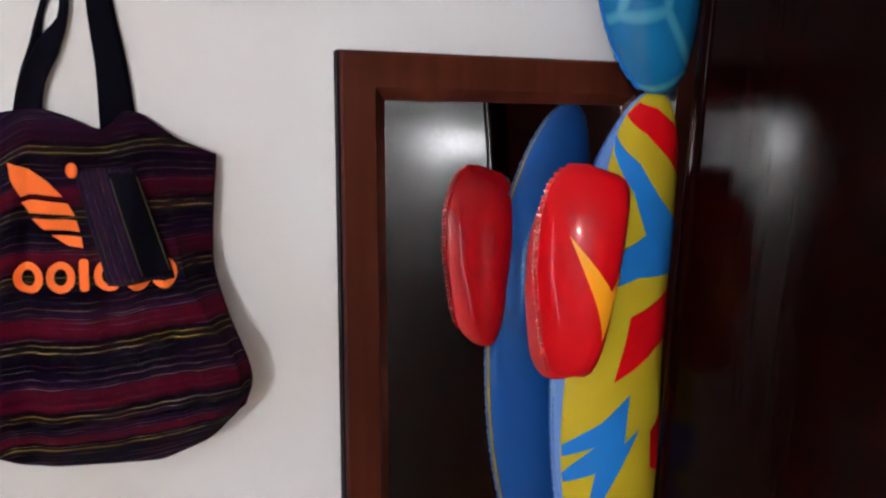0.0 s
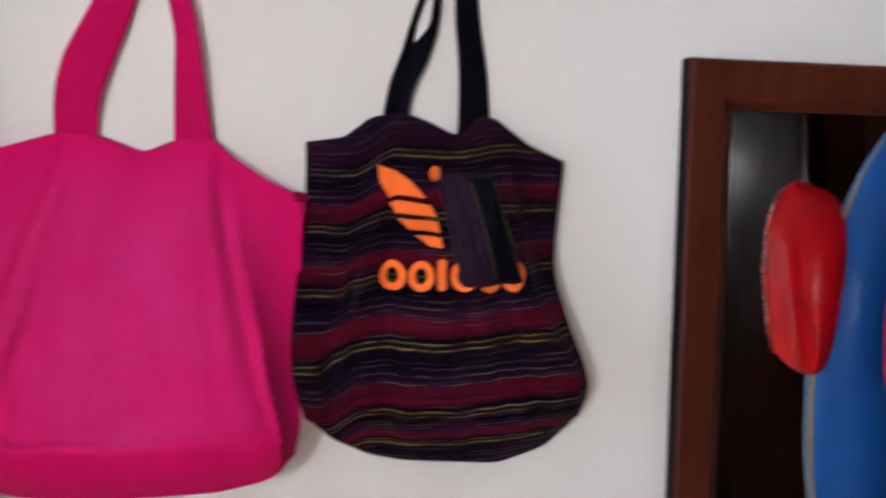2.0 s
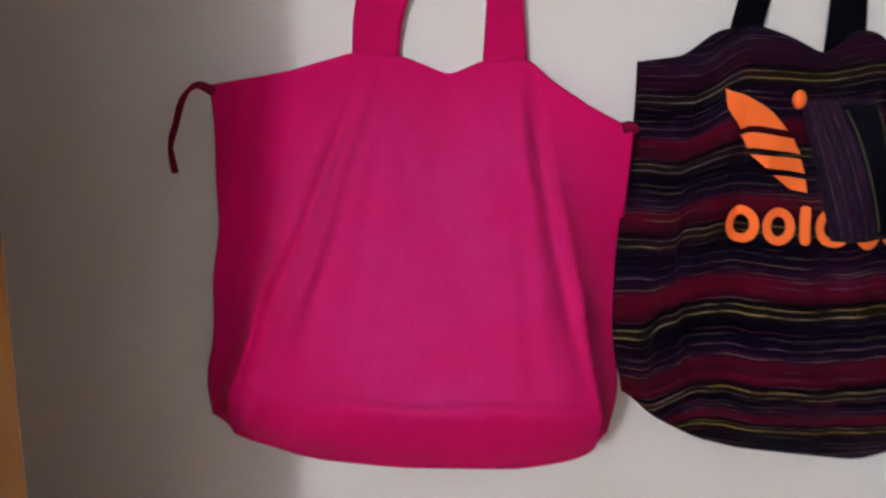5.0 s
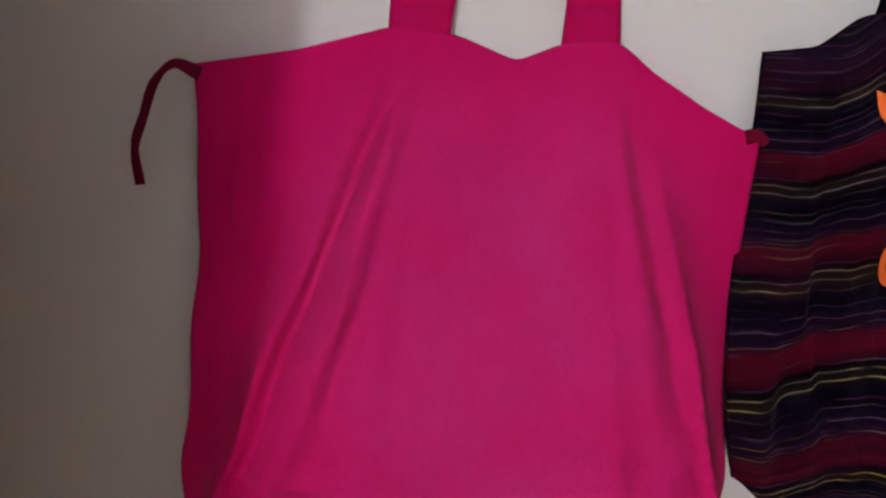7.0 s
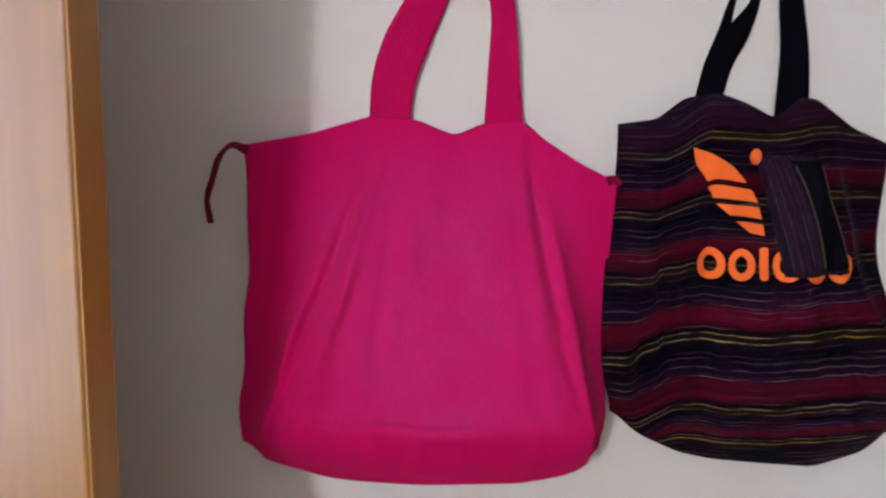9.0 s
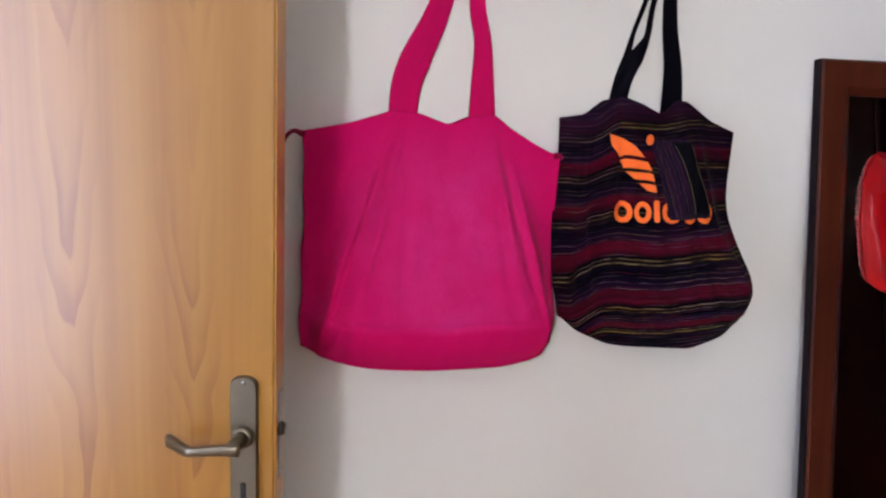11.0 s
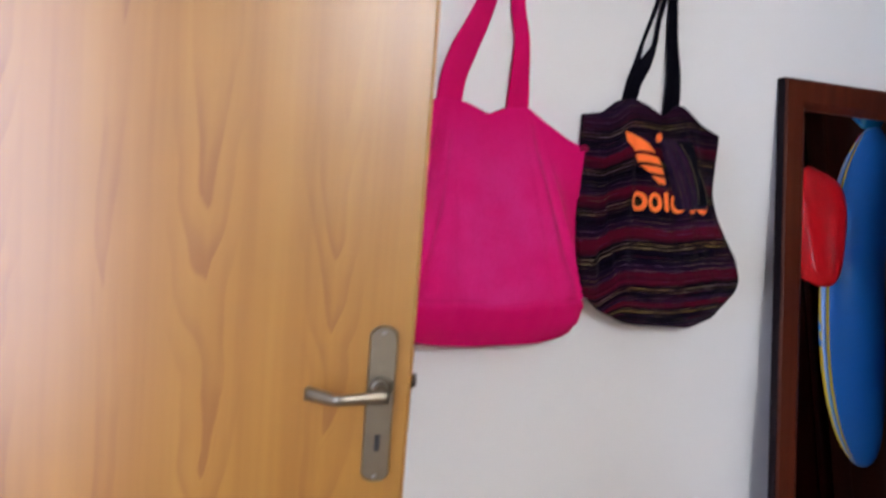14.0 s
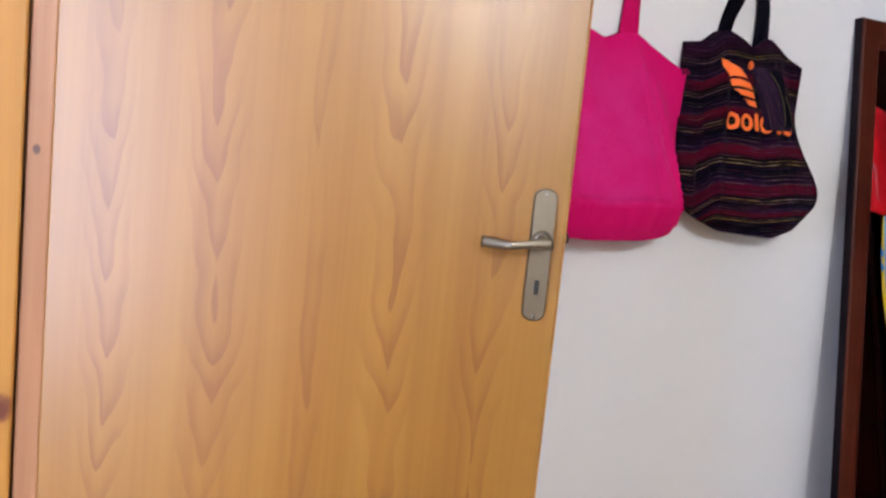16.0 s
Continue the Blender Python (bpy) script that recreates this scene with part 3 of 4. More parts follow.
class Bag:
    """A soft sack on a wall: outlines in (u, v), a flat front between two creases, and sides that fall back to the wall."""

    def __init__(self, left, right, top, bottom, deep, side, el, er, seed, wrinkle=0.004, back=0.010, folds=(), seam=-1.0):
        self.left, self.right, self.top, self.bottom, self.deep = left, right, top, bottom, deep
        self.el, self.er, self.seed, self.wrinkle, self.back = el, er, seed, wrinkle, back
        self.folds, self.side, self.seam = folds, side, seam

    def raw(self, u, v):
        zt, zb = soft_table(self.top, u, 0.018), soft_table(self.bottom, u, 0.03)
        z = lerp(zb, zt, v)
        x = lerp(soft_table(self.left, v, 0.05), soft_table(self.right, v, 0.05), u)
        return x, z

    def depth(self, u, v):
        f = soft_table(self.deep, v, 0.03)
        side = soft_table(self.side, v, 0.03)
        a, b = table(self.el, v), table(self.er, v)
        if u < a:
            k = max(0.0, u) / a
            d = lerp(side, f, 0.35 * k + 0.65 * k**3)
        elif u > b:
            k = max(0.0, 1 - u) / (1 - b)
            d = lerp(side, f, 0.4 * k + 0.6 * k**3)
        else:
            k = (u - a) / (b - a)
            d = f * (1 + 0.06 * math.sin(math.pi * k) - 0.07 * math.exp(-(((k - 0.12) / 0.06) ** 2)) - 0.04 * math.exp(-(((1 - k) / 0.1) ** 2)))
        rim = min(1.0, 8 * max(0.0, min(u, 1 - u)), 10 * max(0.0, v), 6 * max(0.0, 1 - v))
        w = noise.noise(Vector((u * 3.2 + 0.6 * v, v * 1.6, self.seed))) + 0.5 * noise.noise(Vector((u * 9.0 - 2 * v, v * 2.6, self.seed + 5)))
        w += 0.35 * noise.noise(Vector((u * 16.0, v * 9.0, self.seed + 9)))
        for low, high, width, deep in self.folds:
            off = (u - lerp(low, high, v) - 0.012 * math.sin(5 * v + 40 * low)) / width
            d += deep * math.exp(-off * off) * math.sin(math.pi * min(1.0, max(0.0, v))) ** 0.5 * rim
        d -= 0.0035 * math.exp(-(((v - self.seam - 0.02 * u) / 0.010) ** 2)) * rim
        return d + self.wrinkle * w * rim

    def front(self, u, v):
        x, z = self.raw(u, v)
        return Vector((x, -self.depth(u, v), z))

    def rear(self, u, v):
        x, z = self.raw(u, v)
        pull = 0.10 * soft_table(self.side, v, 0.03) / 0.08
        mid = 0.5 * (soft_table(self.left, 0.5, 0.05) + soft_table(self.right, 0.5, 0.05))
        return Vector((lerp(x, mid, pull), -self.back, z + 0.018 * (1 - ease(v / 0.2))))


# ---- magenta shopper ----
pink = Bag(
    left=[(0, -0.229), (0.1, -0.236), (0.25, -0.228), (0.42, -0.2321), (0.56, -0.2255), (0.72, -0.2282), (0.9, -0.227), (1, -0.2312)],
    right=[(0, 0.212), (0.12, 0.221), (0.4, 0.2148), (0.7, 0.2185), (1, 0.2227)],
    top=[(0, 1.4211), (0.18, 1.4372), (0.34, 1.4598), (0.45, 1.4557), (0.565, 1.4372), (0.65, 1.4537), (0.75, 1.4578), (0.8, 1.4370), (0.9, 1.4090), (1, 1.3877)],
    bottom=[(0, 1.060), (0.04, 1.050), (0.18, 1.026), (0.32, 1.020), (0.5, 1.017), (0.78, 1.021), (0.92, 1.032), (0.97, 1.044), (1, 1.064)],
    deep=[(0, 0.098), (0.06, 0.12), (0.17, 0.138), (0.24, 0.136), (0.45, 0.116), (0.72, 0.074), (0.9, 0.034), (1, 0.016)],
    side=[(0, 0.08), (0.15, 0.078), (0.35, 0.06), (0.6, 0.044), (1, 0.045)],
    el=[(0, 0.07), (0.15, 0.08), (0.5, 0.17), (1, 0.36)],
    er=[(0, 0.96), (0.15, 0.95), (0.5, 0.90), (1, 0.765)],
    seed=1.3,
    seam=0.185,
    wrinkle=0.007,
    folds=((0.055, 0.365, 0.022, -0.021), (0.12, 0.395, 0.024, 0.010), (0.20, 0.41, 0.020, -0.006), (0.35, 0.43, 0.026, -0.005), (0.96, 0.755, 0.020, -0.010), (0.58, 0.60, 0.05, -0.003), (0.02, 0.22, 0.024, -0.009), (0.02, 0.10, 0.018, -0.006), (0.80, 0.72, 0.018, -0.003), (0.14, 0.37, 0.022, 0.004), (0.90, 0.70, 0.02, 0.003)),
)
shopper = thing("shoulder_bag", "large magenta cotton shoulder bag hanging on a white wall", "bag", (0.0, 0.0, 0.0), group="bags on the wall")
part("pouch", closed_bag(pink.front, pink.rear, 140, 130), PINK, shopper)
loop = [(-0.0576, -0.0105, 1.4427), (-0.0532, -0.014, 1.4988), (-0.0388, -0.016, 1.5451), (-0.0079, -0.012, 1.6119), (0.013, -0.0105, 1.6731), (0.0287, -0.0105, 1.7387), (0.0432, -0.0105, 1.7889), (0.0532, -0.0105, 1.7589), (0.0632, -0.0105, 1.7038), (0.0682, -0.012, 1.6376), (0.0785, -0.018, 1.5811), (0.0816, -0.016, 1.5091), (0.0847, -0.0105, 1.4427)]
part("strap", ribbon(loop, [0.050, 0.053, 0.056, 0.047, 0.040, 0.032, 0.026, 0.025, 0.025, 0.028, 0.030, 0.040, 0.050], 0.004, n=8, twist=[(0, 0), (0.25, 14), (0.5, 30), (0.7, 24), (1, 0)]), PINK_STRAP, shopper)
loop = [(x, -0.0048, z) for x, y, z in loop]
part("strap", ribbon(loop, [0.036, 0.034, 0.031, 0.026, 0.024, 0.022, 0.020, 0.019, 0.018, 0.019, 0.020, 0.028, 0.038], 0.004, n=8, twist=[(0, 0), (0.5, -20), (1, 0)]), PINK_STRAP, shopper)
tail = [(-0.2252, -0.046, 1.4139), (-0.2446, -0.046, 1.4206), (-0.26, -0.046, 1.4055), (-0.2686, -0.046, 1.3795), (-0.2759, -0.046, 1.3541), (-0.2722, -0.046, 1.3248)]
part("zip_pull", ribbon(tail, [0.011, 0.008, 0.010, 0.007, 0.011, 0.008], 0.004, n=6, twist=[(0, 0), (0.3, 70), (0.6, 10), (0.8, 60), (1, 20)]), ZIP_TAPE, shopper)
part("zip_tab", ribbon([(0.210, -0.046, 1.389), (0.219, -0.048, 1.391), (0.226, -0.048, 1.385)], [0.012, 0.010, 0.007], 0.005, n=5), ZIP_TAPE, shopper)
nail(0.040, 1.770)

# ---- striped shopper ----
dark = Bag(
    left=[(0, 0.226), (0.12, 0.212), (0.25, 0.206), (0.45, 0.211), (0.75, 0.223), (0.92, 0.224), (1, 0.223)],
    right=[(0, 0.588), (0.08, 0.600), (0.18, 0.597), (0.36, 0.573), (0.55, 0.555), (0.75, 0.557), (1, 0.563)],
    top=[(0, 1.457), (0.14, 1.4642), (0.24, 1.4908), (0.36, 1.499), (0.47, 1.4867), (0.57, 1.4703), (0.62, 1.4765), (0.66, 1.4949), (0.72, 1.4949), (0.86, 1.4601), (1, 1.441)],
    bottom=[(0, 1.110), (0.1, 1.078), (0.28, 1.052), (0.5, 1.048), (0.70, 1.044), (0.88, 1.066), (1, 1.108)],
    deep=[(0, 0.082), (0.07, 0.106), (0.18, 0.118), (0.45, 0.090), (0.75, 0.062), (0.9, 0.036), (1, 0.016)],
    side=[(0, 0.078), (0.12, 0.088), (0.25, 0.086), (0.45, 0.055), (0.65, 0.03), (1, 0.024)],
    el=[(0, 0.20), (0.3, 0.20), (0.7, 0.26), (1, 0.30)],
    er=[(0, 0.95), (0.3, 0.95), (0.7, 0.84), (1, 0.72)],
    seed=7.7,
    wrinkle=0.009,
    folds=((0.185, 0.215, 0.015, -0.011), (0.30, 0.36, 0.03, -0.008), (0.62, 0.55, 0.04, -0.006), (0.86, 0.70, 0.03, -0.007), (0.12, 0.16, 0.02, -0.006), (0.10, 0.30, 0.020, -0.009), (0.24, 0.20, 0.018, -0.006), (0.72, 0.74, 0.03, -0.006)),
)


def stripe_uv(u, v, p):
    """Stripes follow the height; they drop round the side fold and rise towards the other side."""
    drop = 0.058 * ease((table(dark.el, v) - u + 0.05) / 0.15) - 0.024 * ease((u - 0.52) / 0.3)
    drop += 0.030 * ease((0.19 - u) / 0.12) * ease((0.42 - v) / 0.25)
    return u, 0.12 * v + 0.88 * (p.z - 1.035) / 0.455 + drop


shopper2 = thing("shoulder_bag", "dark striped woven shoulder bag with an orange print", "bag", (0.0, 0.0, 0.0), group="bags on the wall")
part("pouch", closed_bag(dark.front, dark.rear, 110, 80, stripe_uv), STRIPED, shopper2)
loop = [(0.3352, -0.0105, 1.4787), (0.3449, -0.013, 1.5297), (0.3645, -0.014, 1.5708), (0.3828, -0.0105, 1.6068), (0.3889, -0.0105, 1.6577), (0.4021, -0.0105, 1.7236), (0.4107, -0.0105, 1.766), (0.415, -0.0105, 1.754), (0.4186, -0.0105, 1.7038), (0.4251, -0.012, 1.6222), (0.4354, -0.015, 1.5503), (0.4415, -0.0105, 1.4736)]
part("strap", ribbon(loop, [0.033, 0.030, 0.028, 0.012, 0.010, 0.012, 0.014, 0.016, 0.022, 0.029, 0.035, 0.043], 0.004, n=8), BLACK_STRAP, shopper2, "black cotton webbing strap")
loop = [(0.3352, -0.0048, 1.4789), (0.3417, -0.0048, 1.5297), (0.3504, -0.0048, 1.5728), (0.3586, -0.0048, 1.6117), (0.3755, -0.0048, 1.6628), (0.3938, -0.0048, 1.7235), (0.4075, -0.0048, 1.7659), (0.4183, -0.0048, 1.7541), (0.4244, -0.0048, 1.7031), (0.4305, -0.0048, 1.6215), (0.4407, -0.0048, 1.5502), (0.4462, -0.0048, 1.4738)]
part("strap", ribbon(loop, [0.032, 0.026, 0.014, 0.008, 0.009, 0.011, 0.014, 0.016, 0.020, 0.025, 0.031, 0.038], 0.004, n=8), BLACK_STRAP, shopper2, "black cotton webbing strap")
nail(0.406, 1.748)


def dark_uv(px, pz):
    """(u, v) on the striped bag of a place given as x and z in metres."""
    v = (pz - 1.064) / 0.42
    for _ in range(6):
        u = (px - soft_table(dark.left, v, 0.05)) / (soft_table(dark.right, v, 0.05) - soft_table(dark.left, v, 0.05))
        zb, zt = soft_table(dark.bottom, u, 0.03), soft_table(dark.top, u, 0.018)
        v = (pz - zb) / (zt - zb)
    return u, v


def print_piece(outline, name="print"):
    part(name, on_surface([dark_uv(x, z) for x, z in outline], dark.front, 0.0026, cell=0.0139), ORANGE, shopper2, "orange flock print")


# a leaf cut by slits, and a row of plain rings under it
print_piece([(0.313, 1.432), (0.336, 1.425), (0.358, 1.411), (0.374, 1.392), (0.327, 1.392), (0.318, 1.412)])
print_piece([(0.327, 1.386), (0.380, 1.384), (0.388, 1.369), (0.338, 1.373)])
print_piece([(0.341, 1.367), (0.389, 1.364), (0.393, 1.350), (0.353, 1.355)])
print_piece([(0.360, 1.348), (0.394, 1.344), (0.396, 1.331), (0.379, 1.334)])


def block(x0, x1, z0, z1, r=0.008):
    pts = []
    for cx, cz, a0 in ((x1 - r, z1 - r, 0), (x0 + r, z1 - r, 90), (x0 + r, z0 + r, 180), (x1 - r, z0 + r, 270)):
        for k in range(4):
            a = radians(a0 + 30 * k)
            pts.append((cx + r * math.cos(a), cz + r * math.sin(a)))
    return pts


def ring(cx, cz, rx, rz, wide, n=28):
    """A flat ring of print laid on the cloth."""
    bm = bmesh.new()
    rows = []
    for k in (0.0, 0.5, 1.0):
        row = []
        for i in range(n):
            a = 2 * math.pi * i / n
            px, pz = cx + (rx - wide * k) * math.cos(a), cz + (rz - wide * k) * math.sin(a)
            row.append(bm.verts.new(dark.front(*dark_uv(px, pz)) + Vector((0, -0.0028, 0))))
        rows.append(row)
    for a, b in zip(rows, rows[1:]):
        for i in range(n):
            bm.faces.new((a[i], a[(i + 1) % n], b[(i + 1) % n], b[i]))
    part("print", bm, ORANGE, shopper2, "orange flock print")


for cx in (0.333, 0.369, 0.423, 0.458, 0.489):
    ring(cx, 1.297, 0.0165, 0.0190, 0.0090)
print_piece(block(0.3905, 0.4005, 1.279, 1.318, 0.004))

# ---- small striped case pinned to the bag ----
case = thing("small_pouch", "small dark striped cloth pouch hanging on the striped bag", "pouch")
C_TL, C_TR, C_BL, C_BR = (0.388, 1.424), (0.460, 1.428), (0.422, 1.284), (0.503, 1.289)


def case_face(u, v, swell):
    x = lerp(lerp(C_BL[0], C_BR[0], u), lerp(C_TL[0], C_TR[0], u), v)
    z = lerp(lerp(C_BL[1], C_BR[1], u), lerp(C_TL[1], C_TR[1], u), v)
    r = max(0.0, 1 - (2 * u - 1) ** 4) ** 0.5 * max(0.0, 1 - (2 * v - 1) ** 6) ** 0.5
    y = -dark.depth(*dark_uv(x, z)) - 0.003 - swell * r
    return Vector((x, y, z))


part("body", closed_bag(lambda u, v: case_face(u, v, 0.014), lambda u, v: case_face(u, v, 0.0), 18, 26), STRIPED_POUCH, case)
part("flap", closed_bag(lambda u, v: case_face(0.52 + 0.46 * u, 0.06 + 0.9 * v, 0.017), lambda u, v: case_face(0.52 + 0.46 * u, 0.06 + 0.9 * v, 0.012), 8, 20), BLACK_STRAP, case)
for u in (0.54, 0.965):
    edge = [case_face(u, 0.08 + 0.84 * k / 10, 0.018) for k in range(11)]
    part("piping", ribbon(edge, [0.0016, 0.0016], 0.0014, n=2), PIPING, case, "thin pale olive piping")
bm = bmesh.new()
bmesh.ops.create_icosphere(bm, subdivisions=3, radius=0.0078)
for v in bm.verts:
    v.co = Vector((v.co.x * 0.9 + 0.386, v.co.y * 0.6 - dark.depth(*dark_uv(0.386, 1.424)) - 0.008, v.co.z * 1.25 + 1.424))
part("bead", bm, ORANGE, case, "orange pompom")

# ================= leaning mirror =================
M_W, M_H, M_LEAN, M_BAR = 0.522, 1.594, 7.3, 0.066
mirror = tagged(new("floor_mirror"), "tall mirror in a dark mahogany frame leaning on the wall", "mirror")
mirror.matrix_world = Matrix.Translation((0.728, -M_H * math.sin(radians(M_LEAN)) - 0.001, 0.0)) @ pose(0, 0, 0, -M_LEAN)


def bar(p0, p1, inward):
    """A frame bar from p0 to p1 with mitred ends and a sloping inner lip."""
    a, b, n = Vector((p0[0], 0, p0[1])), Vector((p1[0], 0, p1[1])), Vector((inward[0], 0, inward[1]))
    d = (b - a).normalized()
    prof = [(0.0, 0.0), (0.0, -0.022), (0.004, -0.026), (M_BAR - 0.016, -0.026), (M_BAR - 0.011, -0.021), (M_BAR, -0.013), (M_BAR, 0.0)]
    bm = bmesh.new()
    rows = []
    for end, s in ((a, 1), (b, -1)):
        rows.append([bm.verts.new(end + n * w + d * s * w + Vector((0, y, 0))) for w, y in prof])
    for i in range(len(prof)):
        j = (i + 1) % len(prof)
        bm.faces.new((rows[0][i], rows[0][j], rows[1][j], rows[1][i]))
    bm.faces.new(rows[0])
    bm.faces.new(rows[1])
    return bm


corners = [(0, 0), (M_W, 0), (M_W, M_H), (0, M_H)]
for k, n in enumerate(((0, 1), (-1, 0), (0, -1), (1, 0))):
    part(("bottom_rail", "stile", "top_rail", "stile")[k], bar(corners[k], corners[(k + 1) % 4], n), MAHOGANY, mirror, smooth=False)
part("glass", box(M_BAR - 0.006, M_W - M_BAR + 0.006, -0.010, -0.006, M_BAR - 0.006, M_H - M_BAR + 0.006), GLASS_MIRROR, mirror, "clear mirror glass", smooth=False)
# dark strip over the left stile only; shade beside the frame put into colour
part("shade_band", box(-0.003, -0.0002, -0.0215, -0.0005, 0.0, M_H, 0.0006, 1), DARK_EDGE, mirror, "dark band on the frame side, shade put into its colour", smooth=False)
part("backboard", box(0.004, M_W - 0.004, -0.0055, -0.001, 0.004, M_H - 0.004), DARK_EDGE, mirror, smooth=False)

# ================= wardrobe =================
W_X = 1.094
W_Y = -0.335
wardrobe = thing("wardrobe", "dark brown glossy varnished wardrobe with plain doors", "wardrobe", (W_X, W_Y, 0.0), -6.0)
part("carcass", box(0.137, 0.65, -1.28, 0.300, 0.0, 2.22, 0.003), WARDROBE_SIDE, wardrobe, smooth=False)
part("drawer_body", box(0.026, 0.137, -1.28, -0.004, 0.0, 2.22, 0.003), WARDROBE_SIDE, wardrobe, smooth=False)
part("edge_strip", box(-0.003, 0.032, -0.003, 0.020, 0.0, 2.21, 0.006, 3), WARDROBE, wardrobe, "black glossy edge moulding")
for y0, y1, ajar in ((-0.636, -0.006, -1.75), (-1.275, -0.642, 0.0)):
    leaf = part("door", box(0.0, 0.024, y0 - y1, 0.0, 0.08, 2.20, 0.004, 2), WARDROBE, wardrobe, smooth=False)
    leaf.matrix_local = pose(0.0, y1, 0.0, 0, 0, ajar)
part("cornice", box(-0.02, 0.66, -1.295, 0.298, 2.222, 2.27, 0.012, 3), WARDROBE, wardrobe, smooth=False)

# ================= inflatables =================
F_Z0, F_Z1 = 0.700, 1.545


def float_axis(v):
    """The bowed middle line of the float, which leans back along the mirror."""
    s = 2 * v - 1
    return Vector((1.089 + (0.073 if s > 0 else 0.050) * s * s, lerp(-0.235, -0.140, v), lerp(F_Z0, F_Z1, v) - 0.016 * (1 - s * s)))


def float_ring(v):
    s = abs(2 * v - 1)
    k = max(0.0, 1 - s**2.8) ** 0.5
    return 0.084 * k, 0.062 * k**0.85


F_TURN = -0.04


def float_face(u, v, side):
    a, b = float_ring(v)
    t = math.pi * u + side * F_TURN
    s = math.sin(t)
    puck = 1 + 0.02 * noise.noise(Vector((u * 3, v * 14, side)))
    return float_axis(v) + Vector((-a * math.cos(t), side * b * math.copysign(abs(s) ** 0.9, s) * puck, 0))


def float_front(u, v):
    return float_face(min(max(u, 0.0), 1.0), min(max(v, 0.0), 1.0), -1)


def half_shell(fn, nu, nv):
    bm = bmesh.new()
    g = [[bm.verts.new(fn(i / nu, 0.002 + 0.996 * j / nv)) for i in range(nu + 1)] for j in range(nv + 1)]
    for j in range(nv):
        for i in range(nu):
            bm.faces.new((g[j][i], g[j][i + 1], g[j + 1][i + 1], g[j + 1][i]))
    bmesh.ops.contextual_create(bm, geom=g[0])
    bmesh.ops.contextual_create(bm, geom=g[-1])
    return bm


toy = thing("inflatable_float", "long inflatable float printed yellow, red and blue with a red fin", "inflatable toy")
part("printed_side", half_shell(lambda u, v: float_face(u, v, -1), 36, 90), V_YELLOW, toy, "yellow glossy vinyl side")
part("plain_side", half_shell(lambda u, v: float_face(u, v, 1), 36, 90), V_BLUE, toy, "plain blue glossy vinyl side")


def crimped(points, width, deep, out):
    """A welded seam: a narrow wavy strip along an edge, standing out from it."""
    pts = smooth_path(points, 4)
    bm = bmesh.new()
    rows = []
    for i, p in enumerate(pts):
        wave = deep * math.sin(1.9 * i) + 0.4 * deep * math.sin(0.7 * i)
        q = p + Vector(out) * width * (1 + 0.12 * math.sin(1.3 * i))
        rows.append([bm.verts.new(p + Vector((0, -0.001, 0))), bm.verts.new(q + Vector((0, wave - 0.0006, 0))), bm.verts.new(q + Vector((0, wave + 0.0006, 0))), bm.verts.new(p + Vector((0, 0.001, 0)))])
    for a, b in zip(rows, rows[1:]):
        for k in range(4):
            bm.faces.new((a[k], a[(k + 1) % 4], b[(k + 1) % 4], b[k]))
    bm.faces.new(rows[0])
    bm.faces.new(rows[-1])
    return bm


for sign in (-1, 1):
    rim = [float_axis(v) + Vector((sign * float_ring(v)[0] * math.cos(F_TURN), -sign * float_ring(v)[1] * math.sin(F_TURN), 0)) for v in [0.004 + 0.992 * k / 60 for k in range(61)]]
    part("seam", crimped(rim, 0.005, 0.0016, (sign, 0, 0)), V_SKY, toy, "pale blue welded seam", smooth=False)


def toy_print(outline, mat, label, lift=0.0008):
    part("print", on_surface([(min(0.985, max(0.0, u)), (z - 0.68) / 0.865) for u, z in outline], float_front, lift, cell=0.03), mat, toy, label)


toy_print([(-0.05, 0.72), (0.06, 0.72), (0.06, 1.05), (0.10, 1.16), (0.14, 1.30), (0.13, 1.42), (0.09, 1.460), (0.025, 1.492), (0.0, 1.515), (-0.05, 1.51)], V_SKY, "pale blue border", 0.0005)
toy_print([(0.02, 1.512), (0.10, 1.528), (0.432, 1.521), (0.70, 1.502), (0.95, 1.478), (0.95, 1.410), (0.78, 1.432), (0.581, 1.461), (0.365, 1.488)], V_RED, "red printed band")
toy_print([(0.035, 1.486), (0.365, 1.450), (0.581, 1.402), (0.93, 1.350), (0.947, 1.300), (0.482, 1.300), (0.26, 1.278), (0.25, 1.318), (0.498, 1.357), (0.365, 1.413), (0.11, 1.464)], V_PRINT, "blue printed chevron", 0.0011)
toy_print([(0.465, 1.247), (0.700, 1.272), (0.90, 1.290), (0.90, 1.215), (0.681, 1.200), (0.399, 1.156), (0.448, 1.212)], V_RED, "red printed patch")
toy_print([(0.075, 1.056), (0.332, 1.098), (0.498, 1.138), (0.465, 1.067), (0.565, 1.087), (0.432, 1.026), (0.340, 0.985), (0.46, 0.955), (0.20, 0.930), (0.299, 1.024), (0.075, 1.000), (0.065, 1.013), (0.299, 1.063), (0.075, 1.039)], V_PRINT, "blue printed zigzag", 0.0011)
toy_print([(0.648, 1.078), (0.80, 1.100), (0.92, 1.06), (0.92, 0.99), (0.648, 1.022)], V_RED, "red printed patch")
toy_print([(0.22, 0.90), (0.55, 0.87), (0.40, 0.81), (0.72, 0.77), (0.45, 0.735), (0.22, 0.80)], V_PRINT, "blue printed zigzag")

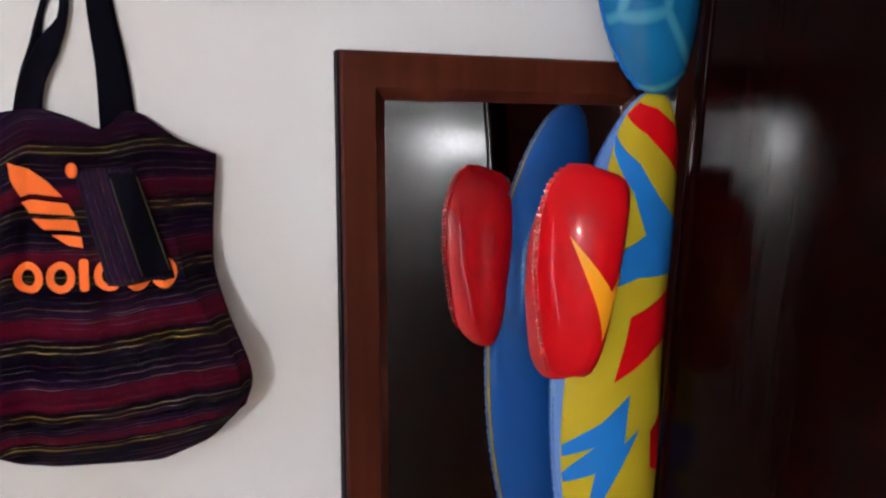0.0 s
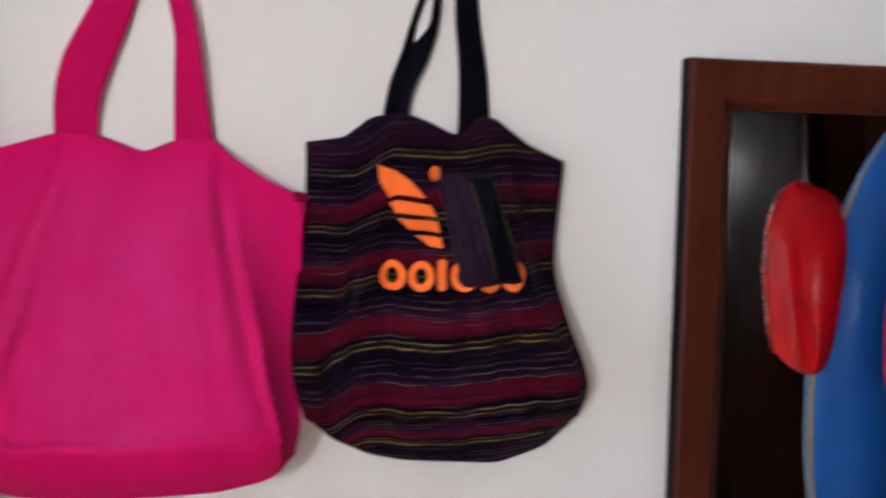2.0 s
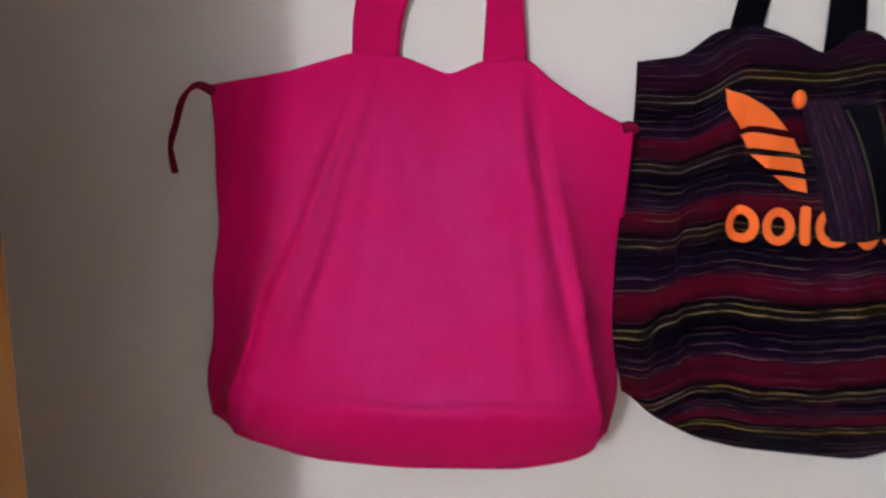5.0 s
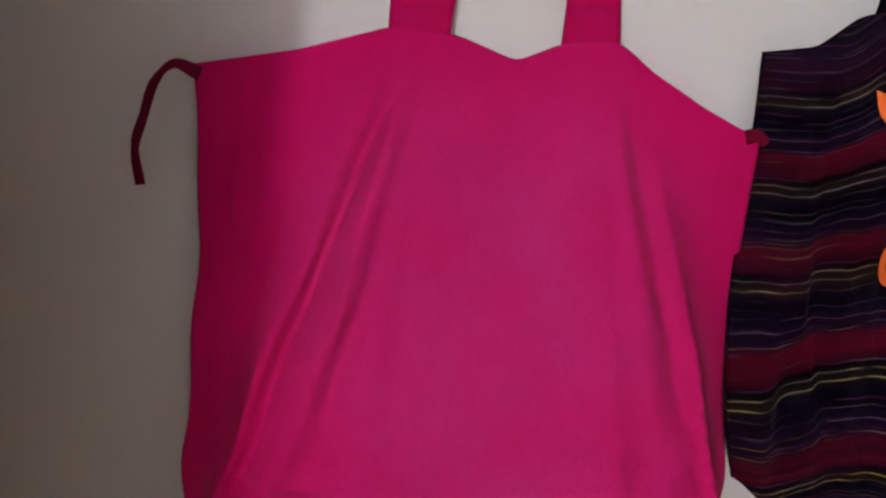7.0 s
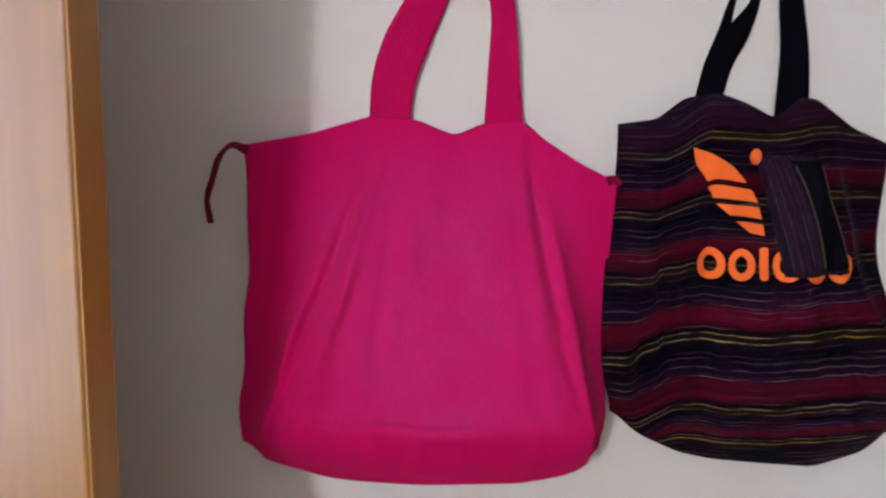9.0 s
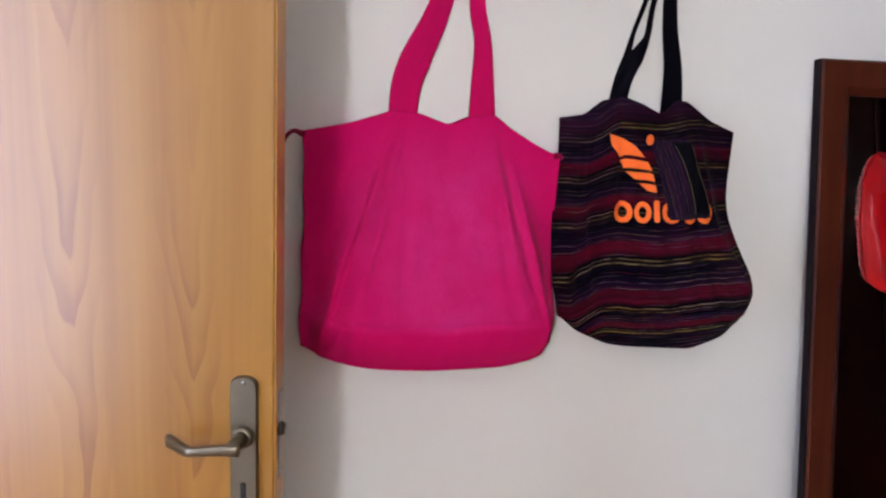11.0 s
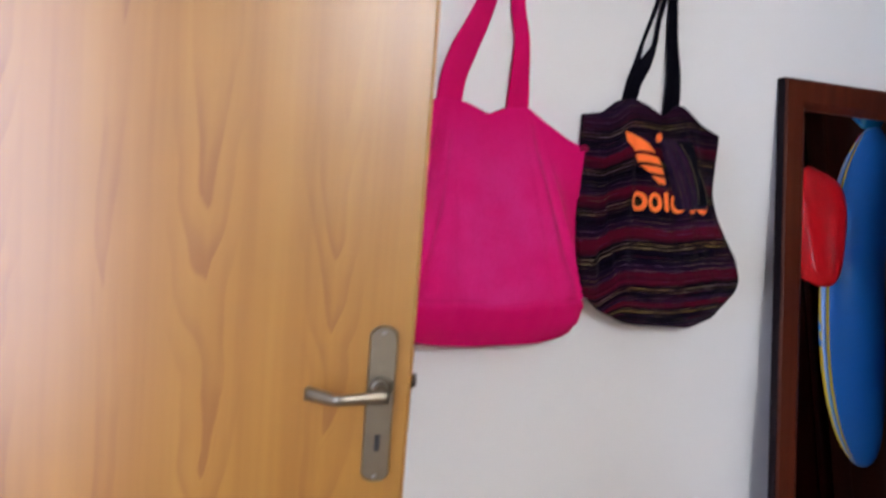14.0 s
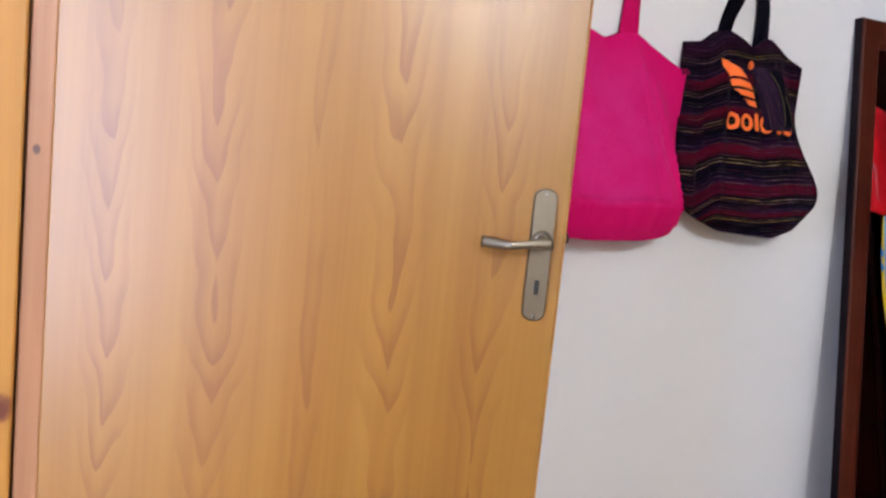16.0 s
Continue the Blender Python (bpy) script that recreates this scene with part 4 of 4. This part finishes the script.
back_edge = [(0.008, 0.02), (0.04, 0.03), (0.04, 0.97), (0.008, 0.98)]
part("print", on_surface(back_edge, lambda u, v: float_face(min(max(u, 0.0), 1.0), min(max(v, 0.0), 1.0), 1), -0.0008, cell=0.03), V_YELLOW, toy, "yellow edge of the plain side")

# ---- fin ----
FIN_L = [(0.0, 0.040), (0.03, 0.023), (0.17, 0.011), (0.50, 0.000), (0.75, 0.004), (0.88, 0.016), (0.95, 0.028), (1.0, 0.046)]
FIN_R = [(0.0, 0.060), (0.03, 0.073), (0.17, 0.083), (0.50, 0.104), (0.75, 0.117), (0.90, 0.123), (0.95, 0.116), (1.0, 0.064)]


def fin_face(u, v, side):
    v = min(max(v, 0.0), 1.0)
    u = min(1.0, max(0.0, u))
    a, b = soft_table(FIN_L, v, 0.015), soft_table(FIN_R, v, 0.015)
    x = 0.950 + lerp(a, b, (1 - math.cos(math.pi * u)) / 2)
    h = max(0.0, 1 - abs(2 * v - 1) ** 3.6) ** 0.5
    y = lerp(-0.230, -0.202, v) - 0.010 * u
    puff, skew = (0.052, 1.5) if side < 0 else (0.090, 1.1)
    swell = h * math.sin(math.pi * u**skew) ** 0.8
    sag = 0.062 * swell if side > 0 else 0.0
    return Vector((x, y + side * puff * swell, lerp(1.163, 1.449, v) - sag))


fin = part("fin", closed_bag(lambda u, v: fin_face(u, v, -1), lambda u, v: fin_face(u, v, 1), 30, 44), V_RED, toy, "glossy red vinyl fin")
edge = [fin_face(0.0, 0.03 + 0.95 * k / 30, 0) for k in range(31)]
part("seam", crimped(edge, 0.006, 0.0032, (-1, 0, 0)), V_SEAM, fin, "clear crimped seam", smooth=False)
edge = [fin_face(1.0, 0.03 + 0.90 * k / 30, 0) for k in range(31)]
part("seam", crimped(edge, 0.005, 0.0008, (1, 0, -0.3)), V_SKY, fin, "pale blue welded edge", smooth=False)
part("print", on_surface([(0.325, 0.690), (0.69, 0.446), (0.82, 0.537), (0.69, 0.215)], lambda u, v: fin_face(u, v, -1), 0.0008, cell=0.05), V_GOLD, fin, "golden yellow tick-shaped print")

# ---- cord that holds the float ----
part("cord", cylinder((1.160, -0.140, 1.54), (1.185, -0.130, 2.02), 0.0018, n=8), BLACK_STRAP, toy, "thin black cord")

# ---- turquoise ring above ----
turq = thing("inflatable_ring", "turquoise inflatable with a pale net pattern hanging by the wardrobe", "inflatable toy")


def turq_at(u, v):
    t, s = 2 * math.pi * u, 2 * v - 1
    k = max(0.0, 1 - abs(s) ** 2.4) ** 0.5
    return Vector((1.128 + (0.012 if s > 0 else 0.034) * s * s + 0.084 * k * math.cos(t), -0.145 + 0.058 * k * math.sin(t), lerp(1.536, 2.03, v)))


bm = bmesh.new()
g = [[bm.verts.new(turq_at(i / 40, 0.002 + 0.996 * j / 50)) for i in range(40)] for j in range(51)]
for j in range(50):
    for i in range(40):
        bm.faces.new((g[j][i], g[j][(i + 1) % 40], g[j + 1][(i + 1) % 40], g[j + 1][i]))
bm.faces.new(g[0])
bm.faces.new(g[-1])
tube = part("tube", bm, V_TURQ, turq)
for u, sign in ((0.5, -1), (0.0, 1)):
    part("seam", crimped([turq_at(u, 0.02 + 0.96 * k / 30) for k in range(31)], 0.005, 0.0014, (sign, 0, 0)), V_PRINT, turq, "blue welded seam", smooth=False)
hook = thing("wardrobe_hook", "dark steel hook on the wardrobe door", "hook")
part("peg", cylinder((W_X + 0.170, -0.13, 2.04), (1.13, -0.14, 2.022), 0.005), STEEL, hook)

# ================= wall lamp =================
lamp = thing("wall_lamp", "lit white globe lamp on a white wall", "lamp")
bm = bmesh.new()
bmesh.ops.create_uvsphere(bm, u_segments=32, v_segments=16, radius=0.085)
for v in bm.verts:
    v.co += Vector(LAMP_AT)
part("globe", bm, GLOBE, lamp, "glowing white glass globe")
part("arm", cylinder((LAMP_AT[0], Y_BACK, LAMP_AT[2] - 0.10), (LAMP_AT[0], LAMP_AT[1], LAMP_AT[2] - 0.08), 0.009), BRASS, lamp)
part("wall_plate", cylinder((LAMP_AT[0], Y_BACK, LAMP_AT[2] - 0.10), (LAMP_AT[0], Y_BACK + 0.012, LAMP_AT[2] - 0.10), 0.045), BRASS, lamp)
